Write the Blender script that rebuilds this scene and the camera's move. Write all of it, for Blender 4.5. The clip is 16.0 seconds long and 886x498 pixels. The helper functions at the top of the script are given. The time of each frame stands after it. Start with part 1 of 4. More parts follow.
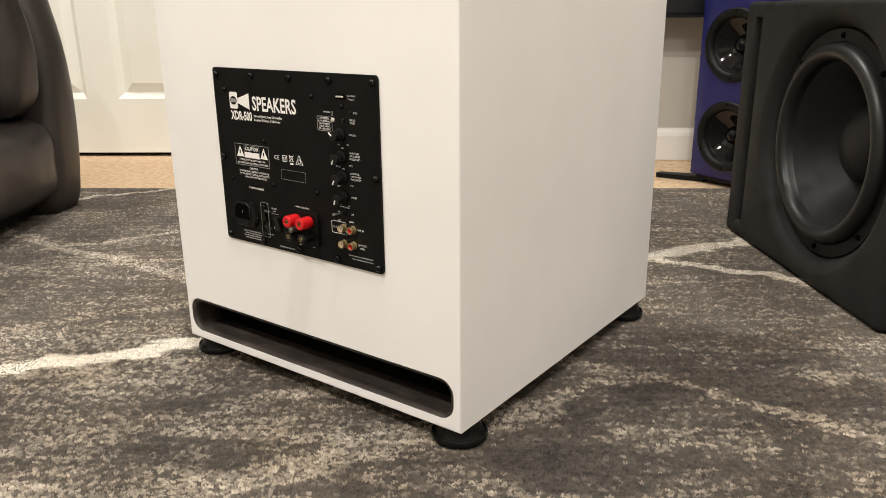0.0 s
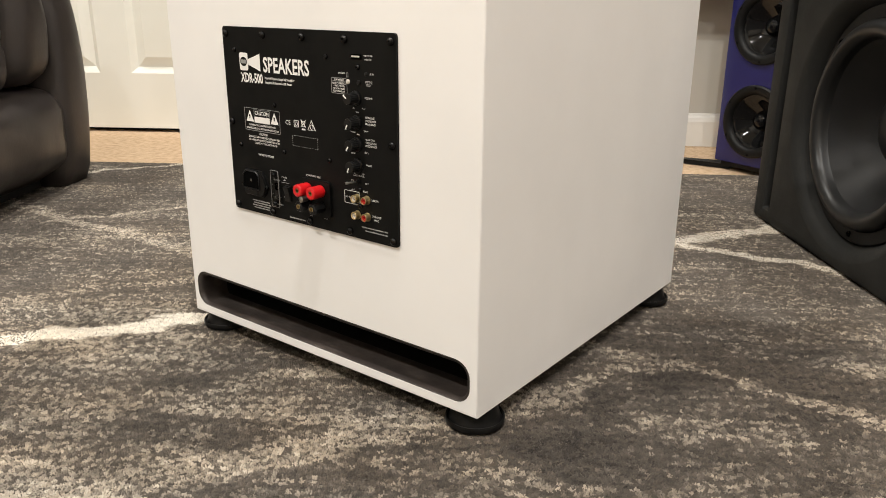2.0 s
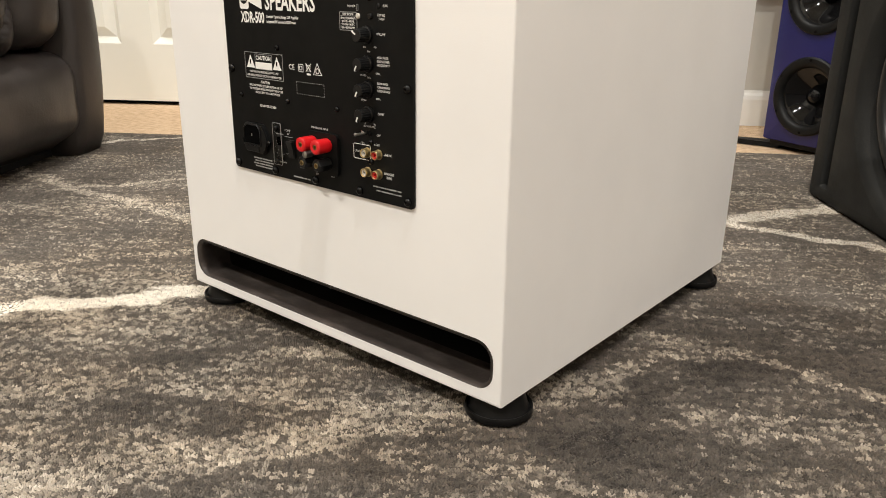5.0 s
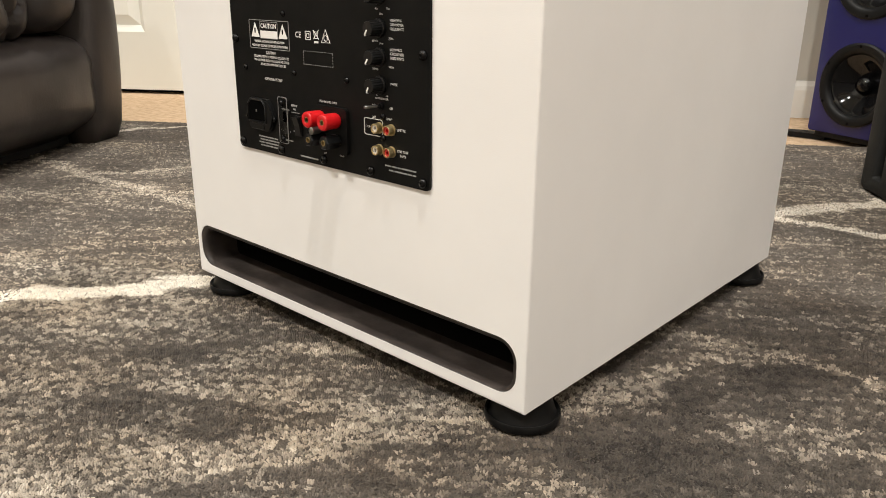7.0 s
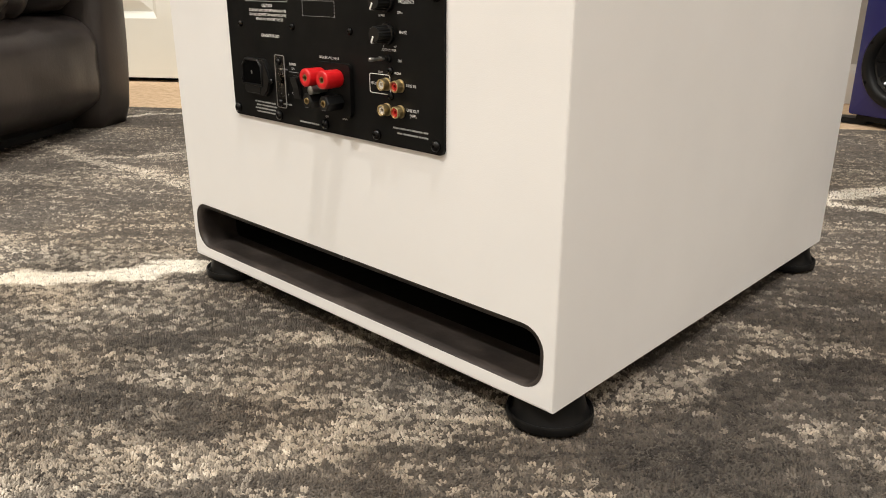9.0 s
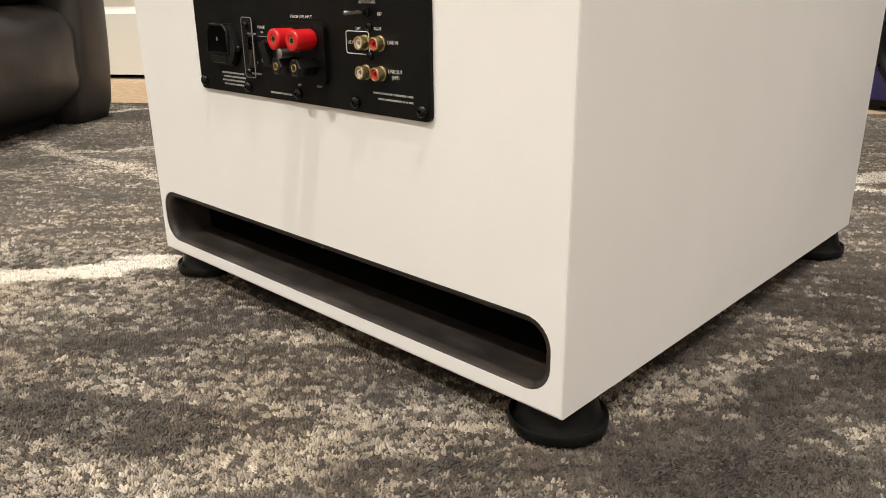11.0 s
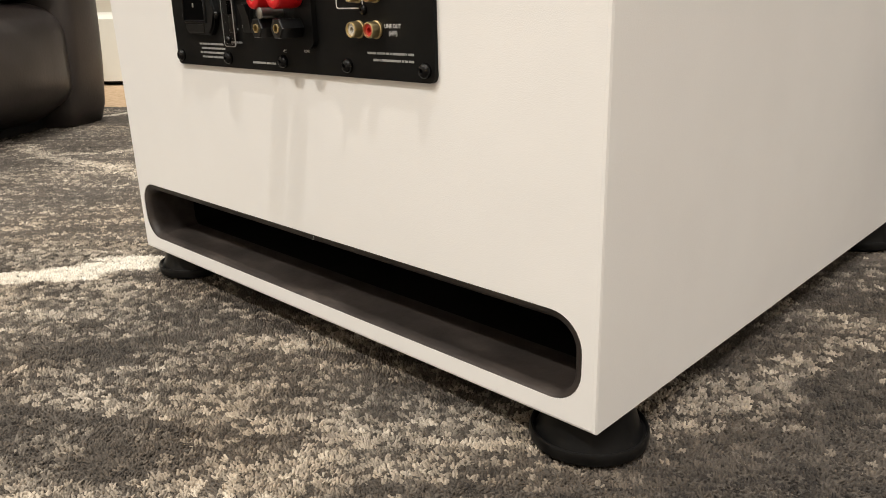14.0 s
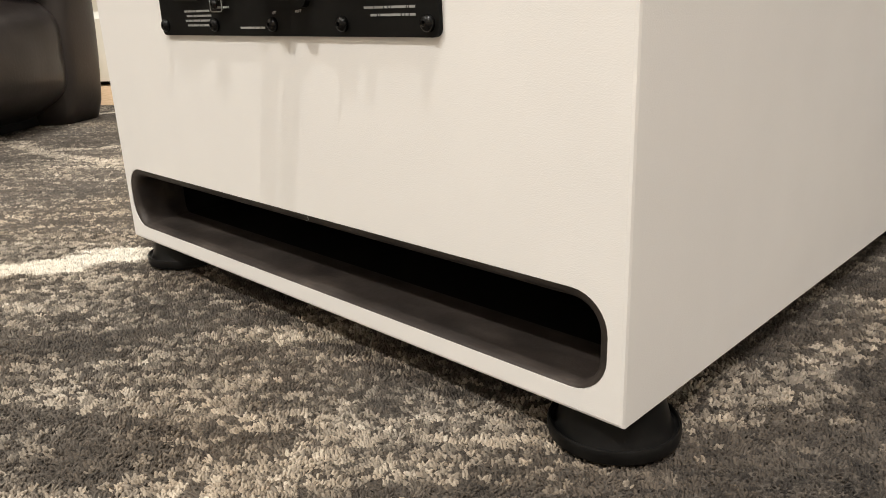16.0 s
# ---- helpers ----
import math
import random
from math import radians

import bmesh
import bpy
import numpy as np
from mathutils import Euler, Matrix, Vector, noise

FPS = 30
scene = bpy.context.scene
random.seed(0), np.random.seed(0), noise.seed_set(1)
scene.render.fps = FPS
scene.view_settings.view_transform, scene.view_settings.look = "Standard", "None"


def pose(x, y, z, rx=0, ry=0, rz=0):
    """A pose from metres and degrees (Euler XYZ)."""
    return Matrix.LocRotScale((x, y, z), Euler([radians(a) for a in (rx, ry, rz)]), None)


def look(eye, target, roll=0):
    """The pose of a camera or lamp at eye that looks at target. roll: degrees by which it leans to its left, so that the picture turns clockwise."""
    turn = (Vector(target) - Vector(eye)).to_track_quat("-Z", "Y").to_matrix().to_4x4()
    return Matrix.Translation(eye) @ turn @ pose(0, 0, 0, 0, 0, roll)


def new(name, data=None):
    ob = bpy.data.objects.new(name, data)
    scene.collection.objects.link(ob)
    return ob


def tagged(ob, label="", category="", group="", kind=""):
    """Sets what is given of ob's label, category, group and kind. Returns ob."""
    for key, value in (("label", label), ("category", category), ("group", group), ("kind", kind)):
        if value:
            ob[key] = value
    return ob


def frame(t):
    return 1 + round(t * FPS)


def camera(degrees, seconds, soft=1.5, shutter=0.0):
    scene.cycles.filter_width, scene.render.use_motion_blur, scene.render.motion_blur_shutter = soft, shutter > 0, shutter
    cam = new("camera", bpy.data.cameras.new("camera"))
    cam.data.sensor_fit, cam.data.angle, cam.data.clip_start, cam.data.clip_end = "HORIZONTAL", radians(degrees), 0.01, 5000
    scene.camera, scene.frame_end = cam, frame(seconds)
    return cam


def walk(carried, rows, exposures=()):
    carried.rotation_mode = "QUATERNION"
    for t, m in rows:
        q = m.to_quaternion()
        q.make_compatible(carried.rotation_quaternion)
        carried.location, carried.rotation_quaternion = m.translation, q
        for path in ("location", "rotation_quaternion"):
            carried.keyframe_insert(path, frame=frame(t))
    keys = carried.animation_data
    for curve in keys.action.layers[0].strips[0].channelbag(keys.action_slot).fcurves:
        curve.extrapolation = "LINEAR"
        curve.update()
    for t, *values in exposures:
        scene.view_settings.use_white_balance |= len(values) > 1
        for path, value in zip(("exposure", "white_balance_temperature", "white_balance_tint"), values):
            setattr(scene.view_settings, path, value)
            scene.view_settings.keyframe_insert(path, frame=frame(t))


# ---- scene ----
cam = camera(60.2, 16.0, soft=0.95)
PATH = [
    (0, (0.367, -0.519, 0.402), (-0.771, 1.014, -0.192), -0.6),
    (0.5, (0.36, -0.514, 0.397), (-0.781, 1.016, -0.199), -0.3),
    (1, (0.354, -0.509, 0.392), (-0.793, 1.015, -0.21), 0.0),
    (1.5, (0.347, -0.501, 0.385), (-0.807, 1.014, -0.226), 0.2),
    (2, (0.34, -0.492, 0.376), (-0.819, 1.014, -0.247), 0.4),
    (2.5, (0.334, -0.483, 0.366), (-0.831, 1.014, -0.27), 0.4),
    (3, (0.326, -0.472, 0.359), (-0.844, 1.015, -0.291), 0.5),
    (5.5, (0.288, -0.412, 0.322), (-0.939, 1.027, -0.33), 0.6),
    (6, (0.28, -0.4, 0.316), (-0.96, 1.027, -0.338), 0.6),
    (6.5, (0.274, -0.387, 0.308), (-0.98, 1.027, -0.346), 0.6),
    (7, (0.265, -0.376, 0.301), (-1.003, 1.023, -0.358), 0.5),
    (7.5, (0.254, -0.364, 0.291), (-1.026, 1.023, -0.369), 0.4),
    (8, (0.244, -0.352, 0.283), (-1.045, 1.026, -0.38), 0.4),
    (8.5, (0.235, -0.341, 0.272), (-1.065, 1.025, -0.392), 0.2),
    (9, (0.226, -0.329, 0.264), (-1.079, 1.033, -0.401), 0.1),
    (11.5, (0.184, -0.275, 0.227), (-1.126, 1.086, -0.43), -1.0),
    (12, (0.177, -0.267, 0.223), (-1.138, 1.093, -0.427), -1.2),
    (12.5, (0.169, -0.261, 0.219), (-1.148, 1.098, -0.427), -1.2),
    (13, (0.164, -0.256, 0.212), (-1.156, 1.103, -0.429), -1.3),
    (13.5, (0.159, -0.25, 0.206), (-1.167, 1.106, -0.429), -1.4),
    (14, (0.153, -0.245, 0.201), (-1.175, 1.11, -0.432), -1.6),
    (14.5, (0.149, -0.24, 0.195), (-1.182, 1.114, -0.436), -1.7),
    (15, (0.142, -0.234, 0.191), (-1.192, 1.116, -0.439), -2.0),
    (15.5, (0.136, -0.23, 0.184), (-1.2, 1.119, -0.446), -2.2),
    (16, (0.131, -0.224, 0.178), (-1.208, 1.124, -0.444), -2.2),
]
walk(cam, [(t, look(eye, target, roll)) for t, eye, target, roll in PATH],
     exposures=[(0.0, -0.08), (5.0, -0.04), (9.0, -0.03), (12.0, -0.03), (14.0, -0.06), (16.0, -0.06)])

# ---- light ----
world = bpy.data.worlds.new("room_air")
scene.world = world
world.use_nodes = True
world.node_tree.nodes["Background"].inputs[0].default_value = (1.0, 0.97, 0.94, 1)
world.node_tree.nodes["Background"].inputs[1].default_value = 0.05


def downlight(x, y, watts, size, tone, z=2.745):
    lamp = bpy.data.lights.new("downlight", "AREA")
    lamp.shape, lamp.size, lamp.energy, lamp.color = "DISK", size, watts, tone
    ob = new("downlight", lamp)
    ob.location = (x, y, z)
    return ob


WARM, COOL = (0.985, 0.948, 0.885), (0.985, 0.94, 0.91)
for lx, ly, watts, size, tone in ((0.40, -0.42, 46, 0.045, WARM), (1.25, -1.80, 47, 0.09, COOL), (-0.95, -1.74, 72, 0.09, WARM), (-1.29, 0.51, 44, 0.10, WARM), (0.90, 1.16, 33, 0.10, COOL), (2.24, -0.35, 13, 0.10, COOL)):
    downlight(lx, ly, watts, size, tone)


# ---- materials ----
class Mat:
    """A node material with short helpers."""

    def __init__(self, name, color=(0.5, 0.5, 0.5), rough=0.5, metal=0.0, **more):
        self.m = bpy.data.materials.new(name)
        self.m.use_nodes = True
        self.t = self.m.node_tree
        self.b = self.t.nodes["Principled BSDF"]
        self.b.inputs["Base Color"].default_value = (*color, 1)
        self.b.inputs["Roughness"].default_value = rough
        self.b.inputs["Metallic"].default_value = metal
        for key, value in more.items():
            self.b.inputs[key.replace("_", " ")].default_value = value
        self.coord = None

    def node(self, kind, **values):
        n = self.t.nodes.new(kind)
        for key, value in values.items():
            n.inputs[key.replace("_", " ")].default_value = value
        return n

    def link(self, a, b):
        self.t.links.new(a, b)

    def place(self, scale=(1, 1, 1)):
        if self.coord is None:
            self.coord = self.node("ShaderNodeTexCoord")
        mp = self.node("ShaderNodeMapping")
        mp.inputs["Scale"].default_value = scale
        self.link(self.coord.outputs["Object"], mp.inputs["Vector"])
        return mp.outputs[0]

    def noise(self, scale, detail=3.0, stretch=(1, 1, 1), rough=0.55):
        n = self.node("ShaderNodeTexNoise", Scale=scale, Detail=detail, Roughness=rough)
        self.link(self.place(stretch), n.inputs["Vector"])
        return n.outputs["Fac"]

    def ramp(self, fac, stops):
        r = self.node("ShaderNodeValToRGB")
        e = r.color_ramp.elements
        while len(e) < len(stops):
            e.new(0.5)
        for i, (p, c) in enumerate(stops):
            e[i].position = p
            e[i].color = (*c, 1) if len(c) == 3 else c
        self.link(fac, r.inputs[0])
        return r.outputs[0]

    def tint(self, fac, stops):
        self.link(self.ramp(fac, stops), self.b.inputs["Base Color"])
        return self

    def sheen(self, fac, low, high):
        mr = self.node("ShaderNodeMapRange")
        mr.inputs["From Min"].default_value, mr.inputs["From Max"].default_value = 0.3, 0.7
        mr.inputs["To Min"].default_value, mr.inputs["To Max"].default_value = low, high
        self.link(fac, mr.inputs["Value"])
        self.link(mr.outputs[0], self.b.inputs["Roughness"])
        return self

    def bump(self, fac, strength, distance):
        n = self.node("ShaderNodeBump", Strength=strength, Distance=distance)
        old = self.b.inputs["Normal"].links
        if old:
            self.link(old[0].from_socket, n.inputs["Normal"])
        self.link(fac, n.inputs["Height"])
        self.link(n.outputs[0], self.b.inputs["Normal"])
        return self


white_vinyl = Mat("white_vinyl", (0.8, 0.79, 0.77), 0.42)
white_vinyl.tint(white_vinyl.noise(6, 4), [(0.3, (0.77, 0.76, 0.745)), (0.7, (0.82, 0.81, 0.795))])
white_vinyl.bump(white_vinyl.noise(1500, 2), 0.3, 0.00035).sheen(white_vinyl.noise(40, 3), 0.36, 0.48)
port_black = Mat("port_black", (0.02, 0.019, 0.019), 0.55, 0.0, Specular_IOR_Level=0.35)
port_black.tint(port_black.noise(28, 6, (1, 2, 2)), [(0.32, (0.019, 0.0150, 0.0130)), (0.55, (0.035, 0.0278, 0.0240)), (0.72, (0.062, 0.0505, 0.0435))])
port_black.bump(port_black.noise(350, 3), 0.25, 0.0006).sheen(port_black.noise(30, 5), 0.42, 0.68)
# darker than the port mouth: shade deep in the slot, put into the colour
tunnel_shade = Mat("tunnel_shade", (0.006, 0.0052, 0.0048), 0.7, 0.0, Specular_IOR_Level=0.1)
tunnel_shade.tint(tunnel_shade.noise(40, 4), [(0.3, (0.004, 0.0035, 0.0032)), (0.7, (0.009, 0.0078, 0.007))])
plate_black = Mat("plate_black", (0.012, 0.012, 0.012), 0.5, 0.0, Specular_IOR_Level=0.13)
plate_black.tint(plate_black.noise(35, 5), [(0.3, (0.0032, 0.0032, 0.0030)), (0.75, (0.0055, 0.0055, 0.0052))])
plate_black.bump(plate_black.noise(1500, 2), 0.2, 0.0002).sheen(plate_black.noise(60, 4), 0.42, 0.56)
screw_black = Mat("screw_black", (0.003, 0.003, 0.003), 0.26, 0.0, Specular_IOR_Level=0.25)
plastic_black = Mat("plastic_black", (0.0045, 0.0045, 0.0045), 0.33, 0.0, Specular_IOR_Level=0.28)
plastic_black.sheen(plastic_black.noise(90, 3), 0.28, 0.42).bump(plastic_black.noise(900, 2), 0.1, 0.0002)
socket_dark = Mat("socket_dark", (0.003, 0.003, 0.003), 1.0, 0.0, Specular_IOR_Level=0.0)
red_plastic = Mat("red_plastic", (0.62, 0.012, 0.016), 0.33)
red_plastic.tint(red_plastic.noise(120, 3), [(0.3, (0.50, 0.006, 0.009)), (0.7, (0.58, 0.009, 0.012))])
red_insert = Mat("red_insert", (0.42, 0.02, 0.015), 0.35)
ivory_insert = Mat("ivory_insert", (0.55, 0.52, 0.46), 0.4)
gold = Mat("gold", (0.68, 0.54, 0.29), 0.32, 1.0)
steel = Mat("steel", (0.32, 0.315, 0.30), 0.35, 1.0)
print_white = Mat("print_white", (0.78, 0.77, 0.74), 0.6)
print_grey = Mat("print_grey", (0.27, 0.27, 0.26), 0.6)
clear_plastic = Mat("clear_plastic", (1, 1, 1), 0.06, 0.0, Transmission_Weight=1.0, IOR=1.12)
foot_rubber = Mat("foot_rubber", (0.004, 0.004, 0.004), 0.4, 0.0, Specular_IOR_Level=0.16)
foot_rubber.tint(foot_rubber.noise(60, 5), [(0.35, (0.003, 0.003, 0.003)), (0.8, (0.009, 0.0085, 0.008))])
foot_rubber.sheen(foot_rubber.noise(45, 4), 0.28, 0.55)
sub_black = Mat("sub_black", (0.022, 0.021, 0.021), 0.6, 0.0, Specular_IOR_Level=0.14)
sub_black.tint(sub_black.noise(9, 5), [(0.3, (0.0128, 0.0128, 0.012)), (0.7, (0.0185, 0.0185, 0.0172))])
sub_black.bump(sub_black.noise(420, 3), 0.4, 0.0008).sheen(sub_black.noise(20, 3), 0.5, 0.66)
cone_black = Mat("cone_black", (0.016, 0.016, 0.017), 0.38, 0.0, Specular_IOR_Level=0.3)
cone_black.tint(cone_black.noise(16, 4), [(0.3, (0.005, 0.005, 0.0053)), (0.7, (0.009, 0.0088, 0.009))])
cone_black.sheen(cone_black.noise(25, 4), 0.36, 0.5)
surround_rubber = Mat("surround_rubber", (0.008, 0.008, 0.008), 0.34, 0.0, Specular_IOR_Level=0.35)
surround_rubber.sheen(surround_rubber.noise(30, 4), 0.33, 0.46)
frame_black = Mat("frame_black", (0.005, 0.005, 0.005), 0.45, 0.0, Specular_IOR_Level=0.18)
frame_black.bump(frame_black.noise(600, 2), 0.2, 0.0004)
blue_lacquer = Mat("blue_lacquer", (0.018, 0.02, 0.16), 0.22, 0.0, Specular_IOR_Level=0.3, Coat_Weight=0.15, Coat_Roughness=0.08)
blue_lacquer.tint(blue_lacquer.noise(4, 3), [(0.3, (0.007, 0.0085, 0.070)), (0.7, (0.010, 0.0115, 0.092))])
gloss_cone = Mat("gloss_cone", (0.003, 0.003, 0.0033), 0.07, 0.0, Specular_IOR_Level=0.3)
leather = Mat("leather", (0.03, 0.024, 0.021), 0.4, 0.0, Specular_IOR_Level=0.6)
leather.tint(leather.noise(7, 5), [(0.3, (0.022, 0.0172, 0.0152)), (0.7, (0.036, 0.0285, 0.025))])
leather.bump(leather.noise(260, 4), 0.25, 0.0012).bump(leather.noise(14, 3), 0.12, 0.008).sheen(leather.noise(12, 4), 0.36, 0.5)
door_paint = Mat("door_paint", (0.8, 0.79, 0.74), 0.4)
door_paint.tint(door_paint.noise(5, 4), [(0.3, (0.74, 0.735, 0.67)), (0.7, (0.77, 0.765, 0.705))])
door_paint.bump(door_paint.noise(120, 3, (1, 1, 0.12)), 0.12, 0.0008)
wall_paint = Mat("wall_paint", (0.5, 0.47, 0.4), 0.75)
wall_paint.tint(wall_paint.noise(3, 4), [(0.3, (0.46, 0.44, 0.395)), (0.7, (0.51, 0.49, 0.44))])
wall_paint.bump(wall_paint.noise(160, 3), 0.2, 0.001)
trim_paint = Mat("trim_paint", (0.8, 0.78, 0.74), 0.42)
trim_paint.tint(trim_paint.noise(8, 3), [(0.3, (0.78, 0.765, 0.72)), (0.7, (0.82, 0.805, 0.765))])
ceiling_paint = Mat("ceiling_paint", (0.75, 0.74, 0.7), 0.9)
ceiling_paint.tint(ceiling_paint.noise(3, 3), [(0.3, (0.72, 0.71, 0.67)), (0.7, (0.77, 0.76, 0.72))])
screen_black = Mat("screen_black", (0.012, 0.012, 0.013), 0.35)
screen_black.sheen(screen_black.noise(6, 3), 0.3, 0.42)
# near-black colour that stands in for shade in gaps
gap_shade = Mat("gap_shade", (0.01, 0.009, 0.008), 0.9)
carpet = Mat("carpet", (0.48, 0.35, 0.23), 0.95)
carpet.tint(carpet.noise(70, 6), [(0.3, (0.46, 0.315, 0.19)), (0.5, (0.58, 0.415, 0.265)), (0.75, (0.68, 0.51, 0.345))])
carpet.bump(carpet.noise(450, 4), 0.8, 0.004).bump(carpet.noise(18, 3), 0.3, 0.01)
rug_back = Mat("rug_back", (0.05, 0.044, 0.04), 1.0)
rug_back.tint(rug_back.noise(160, 4, (0.4, 1, 1)), [(0.35, (0.04, 0.034, 0.028)), (0.6, (0.09, 0.076, 0.062)), (0.8, (0.18, 0.155, 0.125))])
rug_back.bump(rug_back.noise(300, 3), 0.8, 0.003)
rug_pile = Mat("rug_pile", (0.1, 0.09, 0.08), 0.95)
yarn = rug_pile.node("ShaderNodeAttribute")
yarn.attribute_name = "yarn"
rug_pile.link(yarn.outputs["Color"], rug_pile.b.inputs["Base Color"])


# ---- building helpers ----
def mesh_of(bm, name, mat, smooth=None):
    """smooth: degrees under which edges are shaded smooth."""
    me = bpy.data.meshes.new(name)
    bmesh.ops.recalc_face_normals(bm, faces=bm.faces[:])
    if smooth is not None:
        for f in bm.faces:
            f.smooth = True
        for e in bm.edges:
            e.smooth = len(e.link_faces) == 2 and e.calc_face_angle(0) < radians(smooth)
    bm.to_mesh(me)
    bm.free()
    me.materials.append(mat.m)
    return me


def part(name, bm, mat, parent, label="", smooth=None, at=None):
    ob = new(name, mesh_of(bm, name, mat, smooth) if isinstance(bm, bmesh.types.BMesh) else bm)
    ob.parent = parent
    if at is not None:
        ob.matrix_basis = at
    return tagged(ob, label) if label else ob


def thing(name, m, label, category, group=""):
    ob = new(name)
    ob.empty_display_size = 0.05
    ob.matrix_basis = m
    return tagged(ob, label, category, group)


def block(x0, x1, y0, y1, z0, z1, bevel=0.0, segments=2, bm=None):
    bm2 = bmesh.new()
    bmesh.ops.create_cube(bm2, size=1)
    for v in bm2.verts:
        v.co = Vector(((x0 + x1) / 2 + v.co.x * (x1 - x0), (y0 + y1) / 2 + v.co.y * (y1 - y0), (z0 + z1) / 2 + v.co.z * (z1 - z0)))
    if bevel:
        bmesh.ops.bevel(bm2, geom=bm2.edges[:], offset=bevel, segments=segments, affect="EDGES", profile=0.5)
    return joined(bm, bm2)


def joined(bm, bm2):
    if bm is None:
        return bm2
    me = bpy.data.meshes.new("join")
    bm2.to_mesh(me)
    bm2.free()
    bm.from_mesh(me)
    bpy.data.meshes.remove(me)
    return bm


def lathe(profile, segments=32, m=None, bm=None, flutes=0, depth=0.0):
    """Turns (radius, height) pairs about z. flutes: grooves round the side."""
    bm2 = bmesh.new()
    rings = []
    for r, h in profile:
        if r < 1e-6:
            rings.append([bm2.verts.new((0, 0, h))])
            continue
        ring = []
        for i in range(segments):
            a = 2 * math.pi * i / segments
            q = r - (depth if flutes and i % 2 and r > depth * 3 else 0)
            ring.append(bm2.verts.new((q * math.cos(a), q * math.sin(a), h)))
        rings.append(ring)
    for p, q in zip(rings, rings[1:]):
        for i in range(segments):
            j = (i + 1) % segments
            if len(p) == 1 and len(q) == 1:
                continue
            if len(p) == 1:
                bm2.faces.new((p[0], q[i], q[j]))
            elif len(q) == 1:
                bm2.faces.new((p[i], q[0], p[j]))
            else:
                bm2.faces.new((p[i], q[i], q[j], p[j]))
    if m is not None:
        bm2.transform(m)
    return joined(bm, bm2)


def ring_of(x0, x1, z0, z1, r, steps=6):
    """Points of a rounded rectangle in x and z, in turn."""
    out = []
    for cx, cz, a0 in ((x1 - r, z1 - r, 0), (x0 + r, z1 - r, 90), (x0 + r, z0 + r, 180), (x1 - r, z0 + r, 270)):
        for i in range(steps + 1):
            a = radians(a0 + 90 * i / steps)
            out.append((cx + r * math.cos(a), cz + r * math.sin(a)))
    return out


def tube(points, radius, sides=6, closed=False, bm=None):
    bm2 = bmesh.new()
    pts = [Vector(p) for p in points]
    n = len(pts)
    rings = []
    for i, p in enumerate(pts):
        d = (pts[(i + 1) % n] - pts[i - 1]) if closed else (pts[min(i + 1, n - 1)] - pts[max(i - 1, 0)])
        d.normalize()
        side = d.orthogonal().normalized()
        up = d.cross(side)
        if rings:
            side = (last_side - d * last_side.dot(d)).normalized()
            up = d.cross(side)
        last_side = side
        rings.append([bm2.verts.new(p + radius * (math.cos(2 * math.pi * k / sides) * side + math.sin(2 * math.pi * k / sides) * up)) for k in range(sides)])
    for i in range(n if closed else n - 1):
        a, b = rings[i], rings[(i + 1) % n]
        for k in range(sides):
            bm2.faces.new((a[k], a[(k + 1) % sides], b[(k + 1) % sides], b[k]))
    if not closed:
        bm2.faces.new(rings[0]), bm2.faces.new(rings[-1])
    return joined(bm, bm2)


def prism(points, y0, y1, bm=None):
    """A plate cut to an outline in x and z, from y0 to y1."""
    bm2 = bmesh.new()
    a = [bm2.verts.new((x, y0, z)) for x, z in points]
    b = [bm2.verts.new((x, y1, z)) for x, z in points]
    bm2.faces.new(a), bm2.faces.new(b)
    for i in range(len(a)):
        j = (i + 1) % len(a)
        bm2.faces.new((a[i], a[j], b[j], b[i]))
    return joined(bm, bm2)


ROOM = 33.8
FLOOR = -0.012
room = pose(0, 0, 0, 0, 0, ROOM)


def structure(name, bm, mat, label, smooth=None, m=room):
    ob = new(name, mesh_of(bm, name, mat, smooth))
    ob.matrix_basis = m
    return tagged(ob, label, kind="structure")


# ---- the room ----
WALL = 1.578
HIGH = 2.75
DOOR0, DOOR1 = -1.50, -0.716
structure("floor", block(-2.6, 2.8, -2.8, 1.82, FLOOR - 0.1, FLOOR), carpet, "short beige carpet on the floor of the room")
bm = block(-2.6, DOOR0 - 0.02, WALL, WALL + 0.12, FLOOR, HIGH)
block(DOOR1 + 0.02, 2.8, WALL, WALL + 0.12, FLOOR, 2.4, bm=bm)
block(DOOR0 - 0.02, DOOR1 + 0.02, WALL, WALL + 0.12, 2.03, 2.4, bm=bm)
structure("wall_north", bm, wall_paint, "warm grey painted wall behind the speakers")
structure("wall_south", block(-2.6, 2.8, -2.92, -2.8, FLOOR, HIGH), wall_paint, "warm grey painted wall behind the viewer")
structure("wall_west", block(-2.72, -2.6, -2.92, WALL + 0.153, FLOOR, HIGH), wall_paint, "warm grey painted side wall")
structure("wall_east", block(2.8, 2.92, -2.92, WALL + 0.153, FLOOR, HIGH), wall_paint, "warm grey painted side wall")
structure("ceiling", block(-2.72, 2.92, -2.92, WALL + 0.153, HIGH, HIGH + 0.1), ceiling_paint, "plain off-white ceiling")
bm = prism([(WALL, FLOOR), (WALL - 0.014, FLOOR), (WALL - 0.014, 0.056), (WALL - 0.011, 0.066), (WALL - 0.006, 0.072), (WALL - 0.004, 0.078), (WALL, 0.078)], DOOR1 + 0.09, 2.8)
bm.transform(Matrix(((0, 1, 0, 0), (1, 0, 0, 0), (0, 0, 1, 0), (0, 0, 0, 1))))
structure("baseboard", bm, trim_paint, "white moulded baseboard along the wall")
